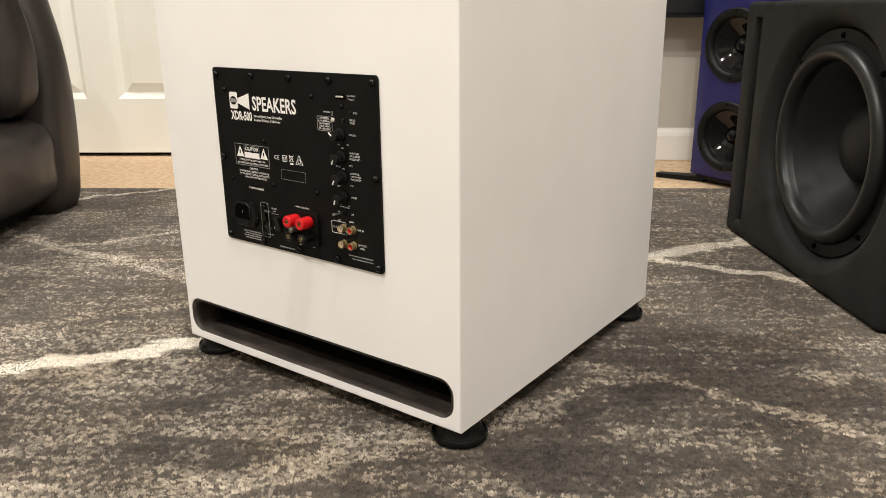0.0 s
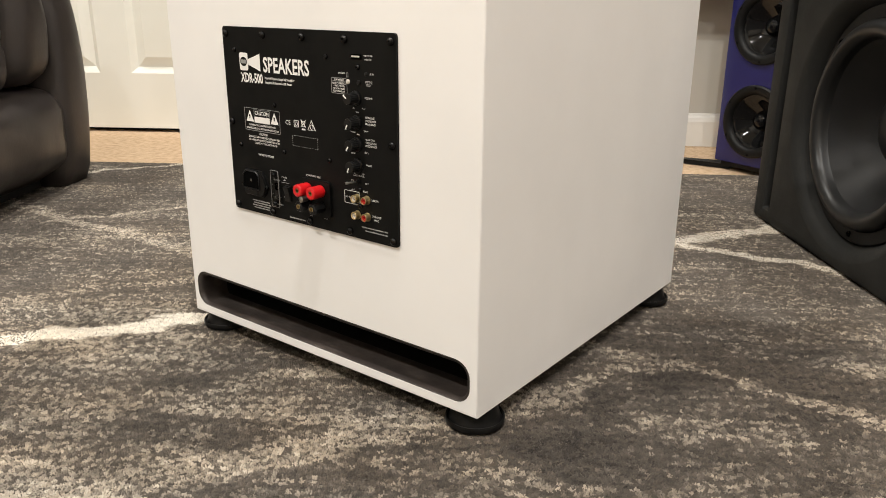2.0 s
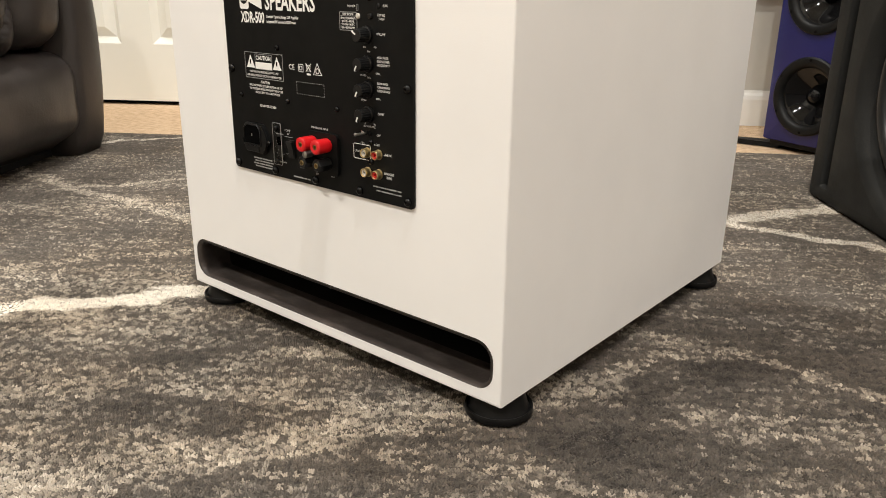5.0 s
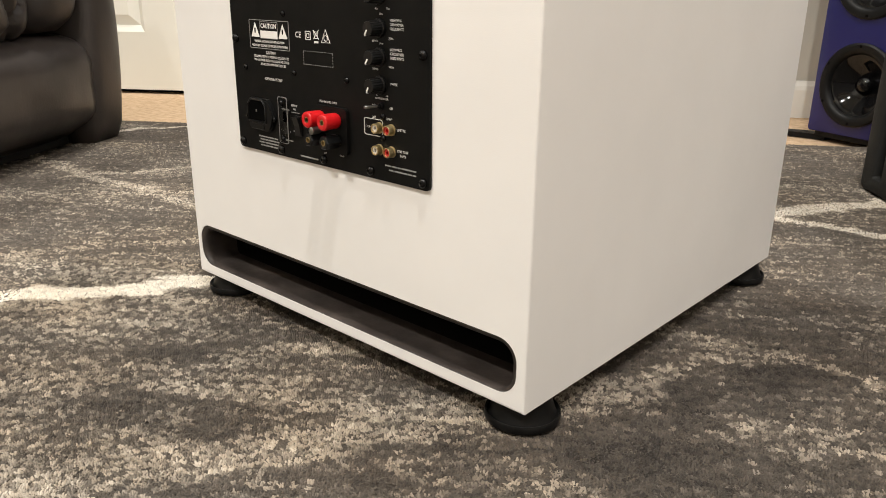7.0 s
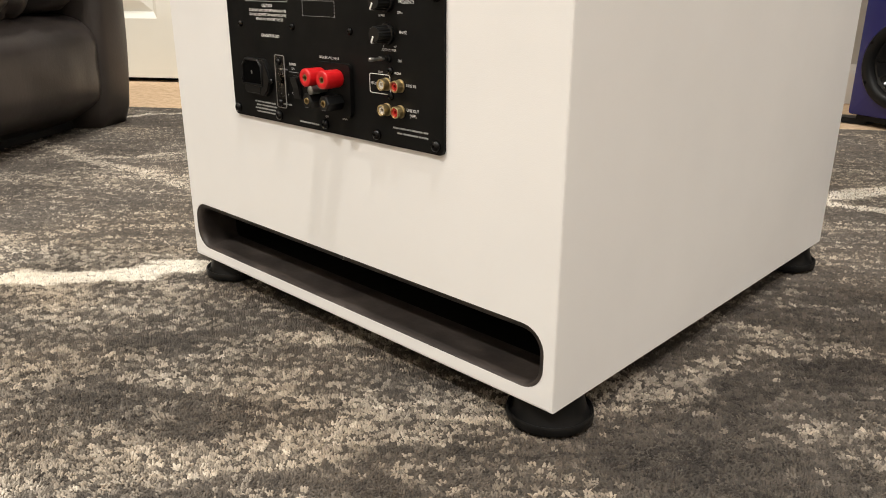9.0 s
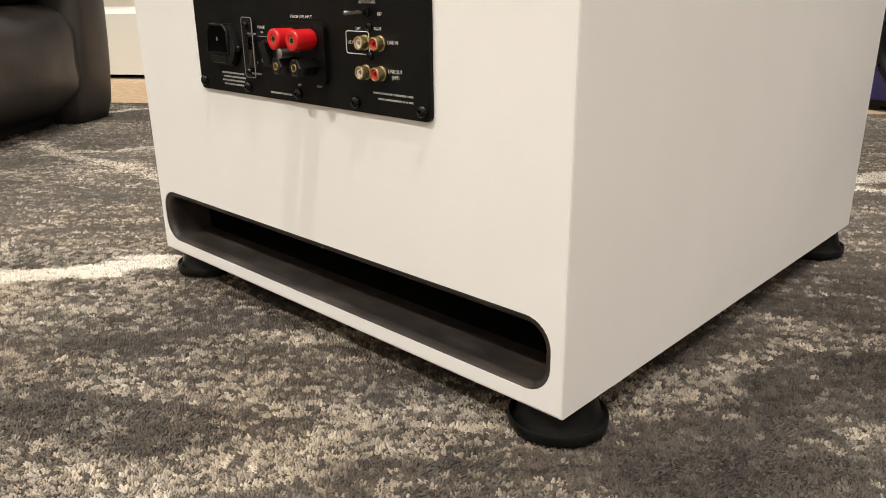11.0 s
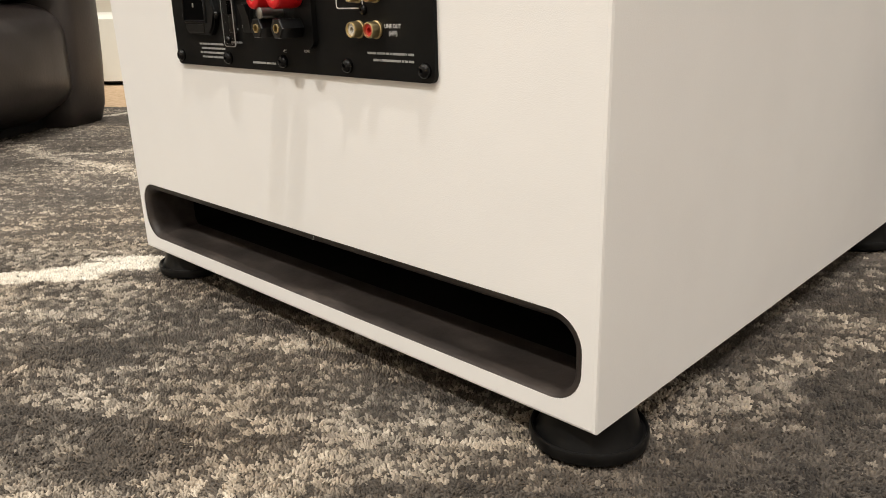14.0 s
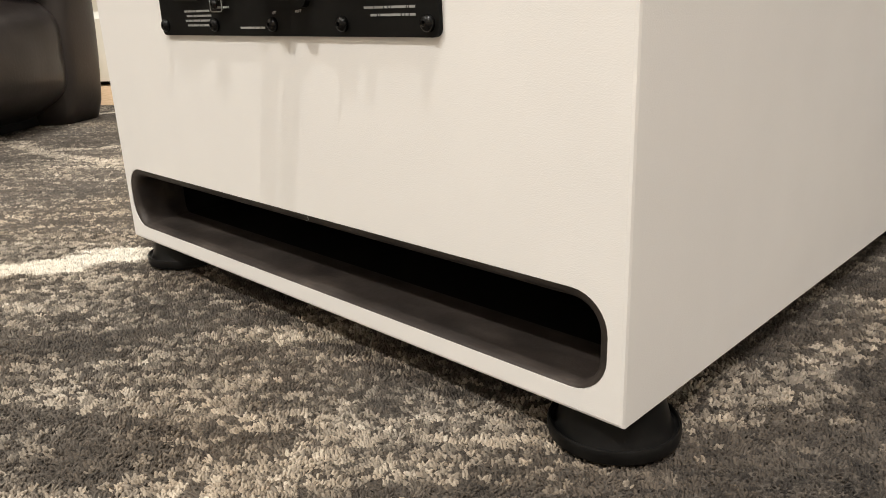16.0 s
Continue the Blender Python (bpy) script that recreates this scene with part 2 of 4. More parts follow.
# added panel, coloured near-black so the gap under the door looks shaded
structure("backing", block(DOOR0 - 0.02, DOOR1 + 0.02, WALL + 0.10, WALL + 0.12, FLOOR, 2.03), gap_shade, "near-black panel added behind the closed door, shade put into its colour")
bm = block(DOOR0 - 0.09, DOOR0 - 0.005, WALL - 0.016, WALL - 0.002, FLOOR, 2.1, 0.004)
block(DOOR1 + 0.005, DOOR1 + 0.09, WALL - 0.016, WALL - 0.002, FLOOR, 2.1, 0.004, bm=bm)
block(DOOR0 - 0.09, DOOR1 + 0.09, WALL - 0.016, WALL - 0.002, 2.1, 2.19, 0.004, bm=bm)
structure("trim", bm, trim_paint, "white door casing on the wall")


def moulded_door():
    """A closed six-panel door, its panels sunk behind sloped edges."""
    face, z0, z1 = WALL + 0.055, FLOOR + 0.012, 2.02
    stile, middle = 0.11, 0.094
    mid = (DOOR0 + DOOR1) / 2
    cols = [DOOR0, DOOR0 + stile, mid - middle / 2, mid + middle / 2, DOOR1 - stile, DOOR1]
    rows = [z0, 0.161, 0.82, 0.94, 1.56, 1.66, 1.9, z1]
    bm = bmesh.new()

    def quad(*p):
        bm.faces.new([bm.verts.new(q) for q in p])

    for i in range(5):
        for j in range(7):
            x0, x1, a, b = cols[i], cols[i + 1], rows[j], rows[j + 1]
            if not (i in (1, 3) and j in (1, 3, 5)):
                quad((x0, face, a), (x1, face, a), (x1, face, b), (x0, face, b))
                continue
            steps = ((0.0, 0.0), (0.006, 0.004), (0.018, 0.016), (0.024, 0.014), (0.046, 0.004))
            for (p, d), (q, e) in zip(steps, steps[1:]):
                o = [(x0 + p, face + d, a + p), (x1 - p, face + d, a + p), (x1 - p, face + d, b - p), (x0 + p, face + d, b - p)]
                n = [(x0 + q, face + e, a + q), (x1 - q, face + e, a + q), (x1 - q, face + e, b - q), (x0 + q, face + e, b - q)]
                for k in range(4):
                    quad(o[k], o[(k + 1) % 4], n[(k + 1) % 4], n[k])
            p, d = steps[-1]
            quad((x0 + p, face + d, a + p), (x1 - p, face + d, a + p), (x1 - p, face + d, b - p), (x0 + p, face + d, b - p))
    bmesh.ops.remove_doubles(bm, verts=bm.verts[:], dist=0.0005)
    block(DOOR0, DOOR1, face + 0.018, face + 0.035, z0, z1, bm=bm)
    return structure("door_1", bm, door_paint, "closed white moulded six-panel door", 20)


moulded_door()

# ---- rug ----
RUG = (-1.7, 1.7, -1.25, 1.152)
rug = thing("rug", room @ pose(0, 0, FLOOR), "dark grey woven rug with cream crossing lines", "rug")
part("rug_base", block(RUG[0], RUG[1], RUG[2], RUG[3], 0, 0.0099, 0.002), rug_back, rug)

# woven lines: half width, paleness, then a run of points
LINES = (
    (0.021, 1.12, (-0.668, -0.364), (-0.541, -0.140), (-0.491, -0.082), (-0.447, -0.016), (-0.361, 0.118)),
    (0.013, 0.62, (-0.742, -0.208), (-0.629, -0.020), (-0.555, 0.096), (-0.466, 0.251)),
    (0.015, 0.75, (-1.302, 0.110), (-1.095, 0.137), (-0.976, 0.137), (-0.872, 0.151), (-0.559, 0.178)),
    (0.009, 0.80, (-1.000, 0.120), (-0.985, 0.156), (-0.931, 0.235), (-0.910, 0.310), (-0.847, 0.488)),
    (0.008, 0.55, (-1.025, -0.086), (-0.945, 0.001), (-0.824, 0.128), (-0.719, 0.251)),
    (0.021, 0.95, (-0.168, 0.552), (-0.090, 0.691), (-0.002, 0.841), (0.038, 0.903)),
    (0.014, 0.95, (-0.251, 0.648), (-0.055, 0.678), (0.041, 0.698), (0.327, 0.702)),
    (0.014, 0.72, (-0.050, 0.021), (0.009, 0.126), (0.035, 0.194), (0.085, 0.264)),
    (0.009, 0.80, (0.085, 0.264), (0.141, 0.259), (0.207, 0.258), (0.275, 0.263), (0.590, 0.273)),
    (0.012, 0.55, (-0.080, 0.220), (-0.003, 0.238), (0.085, 0.264)),
    (0.024, 0.66, (-0.250, -0.330), (-0.209, -0.259), (-0.157, -0.179), (-0.119, -0.122), (-0.085, -0.047), (0.021, 0.120)),
    (0.013, 0.45, (-0.290, -0.145), (-0.196, -0.080), (-0.118, -0.036)),
    (0.018, 0.48, (0.118, 0.122), (0.170, 0.150), (0.225, 0.185)),
    (0.016, 0.42, (0.135, 0.337), (0.201, 0.353), (0.256, 0.382)),
    (0.020, 0.46, (-0.036, -0.071), (0.009, -0.035), (0.078, -0.028), (0.125, -0.014)),
    (0.008, 0.92, (-1.400, 0.260), (-1.325, 0.357), (-1.300, 0.430), (-1.245, 0.535), (-1.051, 0.775)),
    (0.015, 0.52, (-0.423, -0.357), (-0.315, -0.167), (-0.199, 0.019)),
    # two wide bands, no lines: tufts slightly paler at the left
    (0.055, 0.22, (-0.790, 0.045), (-0.570, 0.016), (-0.385, -0.078), (-0.330, -0.100)),
    (0.050, 0.22, (-0.640, -0.100), (-0.373, -0.169), (-0.300, -0.250)),
    (0.030, 0.50, (-0.330, -0.300), (-0.209, -0.259), (-0.172, -0.205)),
    (0.012, 0.50, (-0.145, 0.856), (-0.083, 0.898), (0.110, 0.961)),
)
# patches of darker tufts, several round the near foot: middle and reach
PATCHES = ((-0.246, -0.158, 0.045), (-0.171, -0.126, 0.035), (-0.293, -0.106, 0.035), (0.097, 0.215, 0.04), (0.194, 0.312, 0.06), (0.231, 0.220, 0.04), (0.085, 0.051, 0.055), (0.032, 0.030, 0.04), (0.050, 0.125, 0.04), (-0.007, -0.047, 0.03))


def soft_noise(p, cell, seed):
    """Smooth noise in 0..1 at points p, with cells of size cell in u and v."""
    rng = np.random.default_rng(seed)
    g = rng.random((256, 256))
    q = p / np.array(cell)
    i = np.floor(q).astype(int)
    f = q - i
    f = f * f * (3 - 2 * f)
    a, b = i[:, 0] % 256, i[:, 1] % 256
    c, d = (a + 1) % 256, (b + 1) % 256
    return (g[a, b] * (1 - f[:, 0]) + g[c, b] * f[:, 0]) * (1 - f[:, 1]) + (g[a, d] * (1 - f[:, 0]) + g[c, d] * f[:, 0]) * f[:, 1]


def tuft_centres(p, cell, seed):
    """For each point the nearest of a jittered grid of tuft centres, and a random number for that tuft."""
    rng = np.random.default_rng(seed)
    jit = rng.random((512, 512, 3))
    size = np.array(cell)
    i = np.floor(p / size).astype(int)
    best = np.full(len(p), 9.0)
    mid, luck = p.copy(), np.zeros(len(p))
    for a in (-1, 0, 1):
        for b in (-1, 0, 1):
            k = i + np.array((a, b))
            h = jit[k[:, 0] % 512, k[:, 1] % 512]
            c = (k + 0.15 + 0.7 * h[:, :2]) * size
            d = np.linalg.norm(c - p, axis=1)
            near = d < best
            best[near], mid[near], luck[near] = d[near], c[near], h[near, 2]
    return mid, luck, best


def yarn_colours(p, luck, rng):
    """The dye of each tuft at p: dark ground, pale flecks in rows and clouds, cream lines."""
    n = len(p)
    ca, sa = math.cos(radians(ROOM)), math.sin(radians(ROOM))
    w = np.stack([p[:, 0] * ca - p[:, 1] * sa, p[:, 0] * sa + p[:, 1] * ca], 1)
    wob = w + 0.020 * (np.stack([soft_noise(w, (0.05, 0.05), 11), soft_noise(w, (0.05, 0.05), 12)], 1) - 0.5)
    wob += 0.018 * (np.stack([soft_noise(p, (0.014, 0.006), 31), soft_noise(p, (0.014, 0.006), 32)], 1) - 0.5)
    strong, faint = np.zeros(n), np.zeros(n)
    for half, power, *run in LINES:
        near = np.full(n, 9.0)
        for a, b in zip(run, run[1:]):
            a, b = np.array(a), np.array(b)
            t = np.clip(((wob - a) @ (b - a)) / ((b - a) @ (b - a)), 0, 1)
            near = np.minimum(near, np.linalg.norm(wob - a - t[:, None] * (b - a), axis=1))
        mask = power * np.clip(2.0 * (1.25 - near / half), 0, 1)
        if power > 0.9:
            strong = np.maximum(strong, mask)
        else:
            faint = np.maximum(faint, mask)
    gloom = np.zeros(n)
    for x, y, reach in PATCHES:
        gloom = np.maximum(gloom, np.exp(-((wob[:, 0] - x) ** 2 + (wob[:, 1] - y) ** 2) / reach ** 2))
    second = (luck * 7.31) % 1.0
    third = (luck * 31.7) % 1.0
    rows = soft_noise(p, (0.070, 0.0065), 1) * 0.6 + soft_noise(p, (0.03, 0.005), 2) * 0.4
    cloud = soft_noise(p, (0.20, 0.11), 3) * 0.6 + soft_noise(p, (0.08, 0.045), 5) * 0.4
    band = soft_noise(p, (0.30, 0.05), 7)
    fleck = 0.22 * soft_noise(p, (0.012, 0.007), 6) + 0.78 * luck
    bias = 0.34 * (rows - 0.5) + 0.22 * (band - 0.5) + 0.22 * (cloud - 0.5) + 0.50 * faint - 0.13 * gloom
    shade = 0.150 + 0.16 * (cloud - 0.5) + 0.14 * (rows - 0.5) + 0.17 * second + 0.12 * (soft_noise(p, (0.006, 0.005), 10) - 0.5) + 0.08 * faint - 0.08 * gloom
    lit = np.clip((fleck - 0.565 + bias) * 2.1, 0, 1) * (0.75 + 0.5 * third)
    value = np.maximum(shade, 0.02) + 0.29 * lit
    fill = strong * (0.86 + 0.30 * (luck - 0.5))
    solid = np.clip(strong * 3.2 - 0.55, 0, 1) * np.clip(1.9 - 1.45 * luck, 0, 1)
    value = value * (1 - solid) + np.maximum(fill, value) * solid
    value = np.clip(value + rng.normal(0, 0.022, n), 0, 1)
    stops = np.array((0.0, 0.30, 0.62, 1.0))
    dyes = np.array(((0.019, 0.0152, 0.0122), (0.098, 0.0815, 0.065), (0.40, 0.342, 0.270), (0.80, 0.74, 0.635)))
    tint = np.stack([np.interp(value, stops, dyes[:, k]) for k in range(3)], 1)
    hue = 0.04 * (third - 0.5) + 0.07 * (soft_noise(p, (0.09, 0.05), 41) - 0.5)
    return tint * (1 + hue[:, None] * np.array((0.9, 0.0, -1.1)))


def pile(near_strip):
    """The rug's yarn: fibres in round tufts, dyed tuft by tuft; finer in the near strip."""
    rng = np.random.default_rng(4)
    step = 0.00145 if near_strip else 0.0023
    u, v = np.meshgrid(np.arange(-1.25, 0.70, step), np.arange(-0.17, 1.150, step), indexing="ij")
    p = np.stack([u.ravel(), v.ravel()], 1)
    p += rng.uniform(-0.5, 0.5, p.shape) * step
    close = (p[:, 1] < 0.30) & (p[:, 0] > -0.52) & (p[:, 0] < 0.46)
    p = p[close if near_strip else ~close]
    ca, sa = math.cos(radians(ROOM)), math.sin(radians(ROOM))
    wx, wy = p[:, 0] * ca - p[:, 1] * sa, p[:, 0] * sa + p[:, 1] * ca
    p = p[~((wx > -0.34) & (wx < -0.08) & (wy > 0.09) & (wy < 0.35))]
    n = len(p)
    mid, luck, off = tuft_centres(p, (0.0042, 0.0035), 17)
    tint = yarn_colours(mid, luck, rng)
    out_way = (p - mid) / np.maximum(off, 1e-5)[:, None]
    dome = np.clip(1 - (off / 0.0032) ** 2, 0, 1)
    tall = 0.0005 + 0.0012 * dome + 0.0003 * rng.random(n) + 0.0010 * (luck - 0.5)
    lean = rng.normal(0, 0.0007, (n, 2)) + 0.0009 * out_way * (1 - dome)[:, None] + 0.0014 * (np.stack([soft_noise(p, (0.012, 0.012), 21), soft_noise(p, (0.012, 0.012), 22)], 1) - 0.5)
    spin = rng.random(n) * 6.283
    co = np.zeros((n, 6 if near_strip else 4, 3))
    for k in range(3):
        a = spin + k * 2.094
        r = 0.0012 if near_strip else 0.0019
        co[:, k, 0] = p[:, 0] + r * np.cos(a)
        co[:, k, 1] = p[:, 1] + r * np.sin(a)
        co[:, k, 2] = 0.0094
        if near_strip:
            a, r = a + 0.5, 0.0007
            co[:, 3 + k, 0] = p[:, 0] + lean[:, 0] + r * np.cos(a)
            co[:, 3 + k, 1] = p[:, 1] + lean[:, 1] + r * np.sin(a)
            co[:, 3 + k, 2] = 0.0096 + tall + rng.normal(0, 0.00025, n)
    if not near_strip:
        co[:, 3, :2] = p + lean
        co[:, 3, 2] = 0.0096 + tall
    faces = np.array([(0, 1, 4), (0, 4, 3), (1, 2, 5), (1, 5, 4), (2, 0, 3), (2, 3, 5), (3, 4, 5)] if near_strip else [(0, 1, 3), (1, 2, 3), (2, 0, 3)])
    per = co.shape[1]
    idx = (np.arange(n)[:, None, None] * per + faces[None]).astype(np.int32)
    me = bpy.data.meshes.new("woven_surface")
    nf = n * len(faces)
    me.vertices.add(n * per)
    me.vertices.foreach_set("co", co.astype(np.float32).ravel())
    me.loops.add(nf * 3)
    me.loops.foreach_set("vertex_index", idx.ravel())
    me.polygons.add(nf)
    me.polygons.foreach_set("loop_start", np.arange(0, nf * 3, 3, dtype=np.int32))
    dye = me.attributes.new("yarn", "FLOAT_COLOR", "POINT")
    rgba = np.ones((n, per, 4), dtype=np.float32)
    rgba[:, :, :3] = tint[:, None, :]
    dye.data.foreach_set("color", rgba.ravel())
    me.update()
    me.validate()
    me.materials.append(rug_pile.m)
    return me


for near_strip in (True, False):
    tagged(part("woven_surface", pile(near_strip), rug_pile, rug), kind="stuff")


# ---- white subwoofer ----
LIFT, WIDE, DEEP, TOP = 0.021, 0.410, 0.447, 0.485
subwoofer = thing("subwoofer", pose(0, 0, 0), "white textured subwoofer cabinet standing on black feet, rear panel showing", "subwoofer")


def cabinet():
    """A box with softened edges and a rounded slot through its rear face."""
    bm = bmesh.new()
    e = 0.0016
    slot = ring_of(-0.4030, -0.0078, 0.0312, 0.0732, 0.0165, 8)
    hole = [bm.verts.new((x, 0, z)) for x, z in slot]
    rim = [bm.verts.new((x, 0, z)) for x, z in ((-WIDE + e, LIFT + e), (-e, LIFT + e), (-e, TOP - e), (-WIDE + e, TOP - e))]
    edges = [bm.edges.new((a[i], a[(i + 1) % len(a)])) for a in (hole, rim) for i in range(len(a))]
    bmesh.ops.triangle_fill(bm, use_beauty=True, use_dissolve=False, edges=edges)
    inner = [bm.verts.new((x, 0.018, z)) for x, z in slot]
    for i in range(len(hole)):
        j = (i + 1) % len(hole)
        bm.faces.new((hole[i], hole[j], inner[j], inner[i]))
    loops = [rim]
    for inset, y in ((0.0005, 0.0005), (0.0, e), (0.0, DEEP - e), (e, DEEP)):
        loops.append([bm.verts.new(p) for p in ((-WIDE + inset, y, LIFT + inset), (-inset, y, LIFT + inset), (-inset, y, TOP - inset), (-WIDE + inset, y, TOP - inset))])
    for a, b in zip(loops, loops[1:]):
        for i in range(4):
            bm.faces.new((a[i], a[(i + 1) % 4], b[(i + 1) % 4], b[i]))
    bm.faces.new(loops[-1])
    return bm


part("cabinet", cabinet(), white_vinyl, subwoofer)


def port(steps, cap):
    """A lining of the slot: rings of (depth, inset, corner radius)."""
    bm = bmesh.new()
    rings = [[bm.verts.new((x, y, z)) for x, z in ring_of(-0.4030 + inset, -0.0078 - inset, 0.0312 + inset * 0.35, 0.0732 - inset, r, 8)] for y, inset, r in steps]
    for a, b in zip(rings, rings[1:]):
        for i in range(len(a)):
            j = (i + 1) % len(a)
            bm.faces.new((a[i], a[j], b[j], b[i]))
    if cap:
        bm.faces.new(rings[-1])
    return bm


mouth = part("port_mouth", port(((0.0003, 0.0003, 0.0162), (0.0006, 0.0016, 0.0158), (0.0014, 0.0032, 0.0146), (0.0028, 0.0046, 0.0130), (0.0050, 0.0056, 0.0112), (0.0085, 0.0061, 0.0090), (0.0180, 0.0063, 0.0070), (0.0360, 0.0064, 0.0060)), False), port_black, subwoofer, "black flared slot port, dusty inside", 50)
# the unlit depth is coloured near-black
part("tunnel", port(((0.0360, 0.0064, 0.0060), (0.0362, 0.0030, 0.0060), (0.38, 0.0030, 0.0060)), True), tunnel_shade, mouth, "port tunnel, its inner shade put into the colour", 50)
part("loose_thread", tube([(-0.1905 + 0.0014 * math.cos(a), -0.0004, 0.0716 + 0.0014 * math.sin(a)) for a in (0.9, 0.3, -0.3, -0.9, -1.5, -2.1)], 0.00014, 4), print_grey, subwoofer, "tiny pale fibre caught on the port edge")

foot_profile = ((0.0, 0.0), (0.0262, 0.0), (0.0277, 0.0010), (0.0281, 0.0030), (0.0280, 0.0062), (0.0275, 0.0070), (0.0268, 0.0068), (0.0263, 0.0054), (0.0252, 0.0050), (0.0243, 0.0062), (0.0230, 0.0105), (0.0214, 0.0160), (0.0204, LIFT), (0.0, LIFT))
foot_mesh = mesh_of(lathe(foot_profile, 40), "foot", foot_rubber, 35)
for fx in (-0.021, -0.389):
    for fy in (0.028, 0.416):
        foot = part("foot", foot_mesh, foot_rubber, subwoofer, "black rubber foot with a flanged base", at=pose(fx, fy, 0))

# amplifier plate
PX0, PX1, PZ0, PZ1 = -0.3155, -0.0868, 0.1635, 0.3488
bm = prism(ring_of(PX0, PX1, PZ0, PZ1, 0.0035, 5), -0.0022, 0.001)
plate = part("amplifier_plate", bm, plate_black, subwoofer, "flat black metal amplifier plate with white printing")


def out(x, z, y=-0.0022, turn=0):
    """The place of a fitting whose own z axis points out of the plate."""
    return pose(x, y, z) @ pose(0, 0, 0, 90, 0, 0) @ pose(0, 0, 0, 0, 0, turn)


def screw_mesh(r, name):
    bm = lathe(((r, 0.0), (r, r * 0.25), (r * 0.86, r * 0.62), (r * 0.62, r * 0.80), (r * 0.34, r * 0.90), (r * 0.26, r * 0.86), (r * 0.22, r * 0.60), (0, r * 0.60)), 16)
    return mesh_of(bm, name, screw_black, 40)


big_screw, small_screw = screw_mesh(0.0036, "screw"), screw_mesh(0.0024, "screw")
for x in (-0.3095, -0.2545, -0.2, -0.146, -0.0925):
    for z in (0.3420, 0.1690):
        part("screw", big_screw, screw_black, plate, at=out(x, z))
for x in (-0.3095, -0.0925):
    part("screw", big_screw, screw_black, plate, at=out(x, 0.2555))
for x, z in ((-0.170, 0.3262), (-0.243, 0.277), (-0.298, 0.2328), (-0.2325, 0.2328), (-0.170, 0.2325), (-0.298, 0.327), (-0.131, 0.3192), (-0.1322, 0.2105), (-0.1322, 0.1950)):
    part("screw", small_screw, screw_black, plate, at=out(x, z))

# knobs
knob_bm = lathe(((0.0064, 0.0), (0.0066, 0.0006), (0.0064, 0.0018), (0.0056, 0.0022), (0.0054, 0.0030), (0.0051, 0.0106), (0.0047, 0.0114), (0.0, 0.0114)), 36, flutes=1, depth=0.00035)
knob_mesh = mesh_of(knob_bm, "knob", plastic_black, 30)
pointer_mesh = mesh_of(block(-0.0006, 0.0006, 0.0010, 0.0050, 0.0111, 0.0118, 0.0001, 1, bm=block(-0.0006, 0.0006, 0.0046, 0.0055, 0.0075, 0.0116, 0.0001, 1)), "pointer", print_white)
for z, turn in ((0.2925, 55), (0.2710, 150), (0.2517, 150), (0.2325, 155)):
    knob = part("knob", knob_mesh, plastic_black, subwoofer, "ribbed black plastic knob", at=out(-0.1345, z, turn=turn))
    part("pointer", pointer_mesh, print_white, knob, "white pointer line")

# toggle, small buttons and the charging port
bm = lathe(((0.0026, 0), (0.0026, 0.0014), (0.0018, 0.0018), (0.0018, 0.0034), (0.0010, 0.0036)), 12)
toggle = part("toggle_switch", bm, frame_black, subwoofer, "small black toggle switch with a steel lever", 40, at=out(-0.1340, 0.2178))
part("lever", lathe(((0.0008, 0.003), (0.0011, 0.010), (0.0014, 0.0125), (0.0010, 0.0135), (0, 0.0137)), 10, pose(0, 0, 0, 0, -16, 0)), steel, toggle, "steel lever tip", 40)
usb = part("usb_port", prism(ring_of(-0.1385, -0.1265, 0.3255, 0.3300, 0.0008, 3), -0.0032, -0.001), socket_dark, subwoofer, "dark slot of a charging socket")
part("tongue", block(-0.1372, -0.1280, -0.0040, -0.0028, 0.3274, 0.3288, 0.0002, 1), ivory_insert, usb, "pale plastic tongue")
part("push_button", lathe(((0.0021, 0), (0.0021, 0.0012), (0.0016, 0.0018), (0, 0.0018)), 14), plastic_black, subwoofer, "", 40, at=out(-0.1300, 0.3060))
part("sensor", lathe(((0.0019, 0), (0.0019, 0.0006), (0.0012, 0.0010), (0, 0.0010)), 14), plastic_black, subwoofer, "dark infrared sensor lens", 40, at=out(-0.1215, 0.3135))
part("indicator", lathe(((0.0021, 0), (0.0021, 0.0008), (0.0014, 0.0016), (0, 0.0018)), 14), ivory_insert, subwoofer, "milky indicator lamp, unlit", 40, at=out(-0.1432, 0.3060))

# mains inlet
bm = prism([(-0.2950, 0.1850), (-0.2925, 0.1822), (-0.2680, 0.1815), (-0.2635, 0.1855), (-0.2595, 0.1945), (-0.2635, 0.2035), (-0.2680, 0.2085), (-0.2925, 0.2085), (-0.2950, 0.2060)], -0.0060, -0.0018)
bmesh.ops.bevel(bm, geom=[e for e in bm.edges if all(abs(v.co.y + 0.006) < 1e-5 for v in e.verts)], offset=0.0012, segments=2, affect="EDGES")
inlet = part("mains_inlet", bm, plastic_black, subwoofer, "black mains inlet socket", 30)
# no hole is cut: the opening's inner shade is a flat black plate
bm = prism([(-0.2925, 0.1905), (-0.2705, 0.1905), (-0.2705, 0.2032), (-0.2740, 0.2066), (-0.2890, 0.2066), (-0.2925, 0.2032)], -0.0066, -0.0058)
part("recess_shade", bm, socket_dark, inlet, "flat black plate standing in for the shaded socket opening")
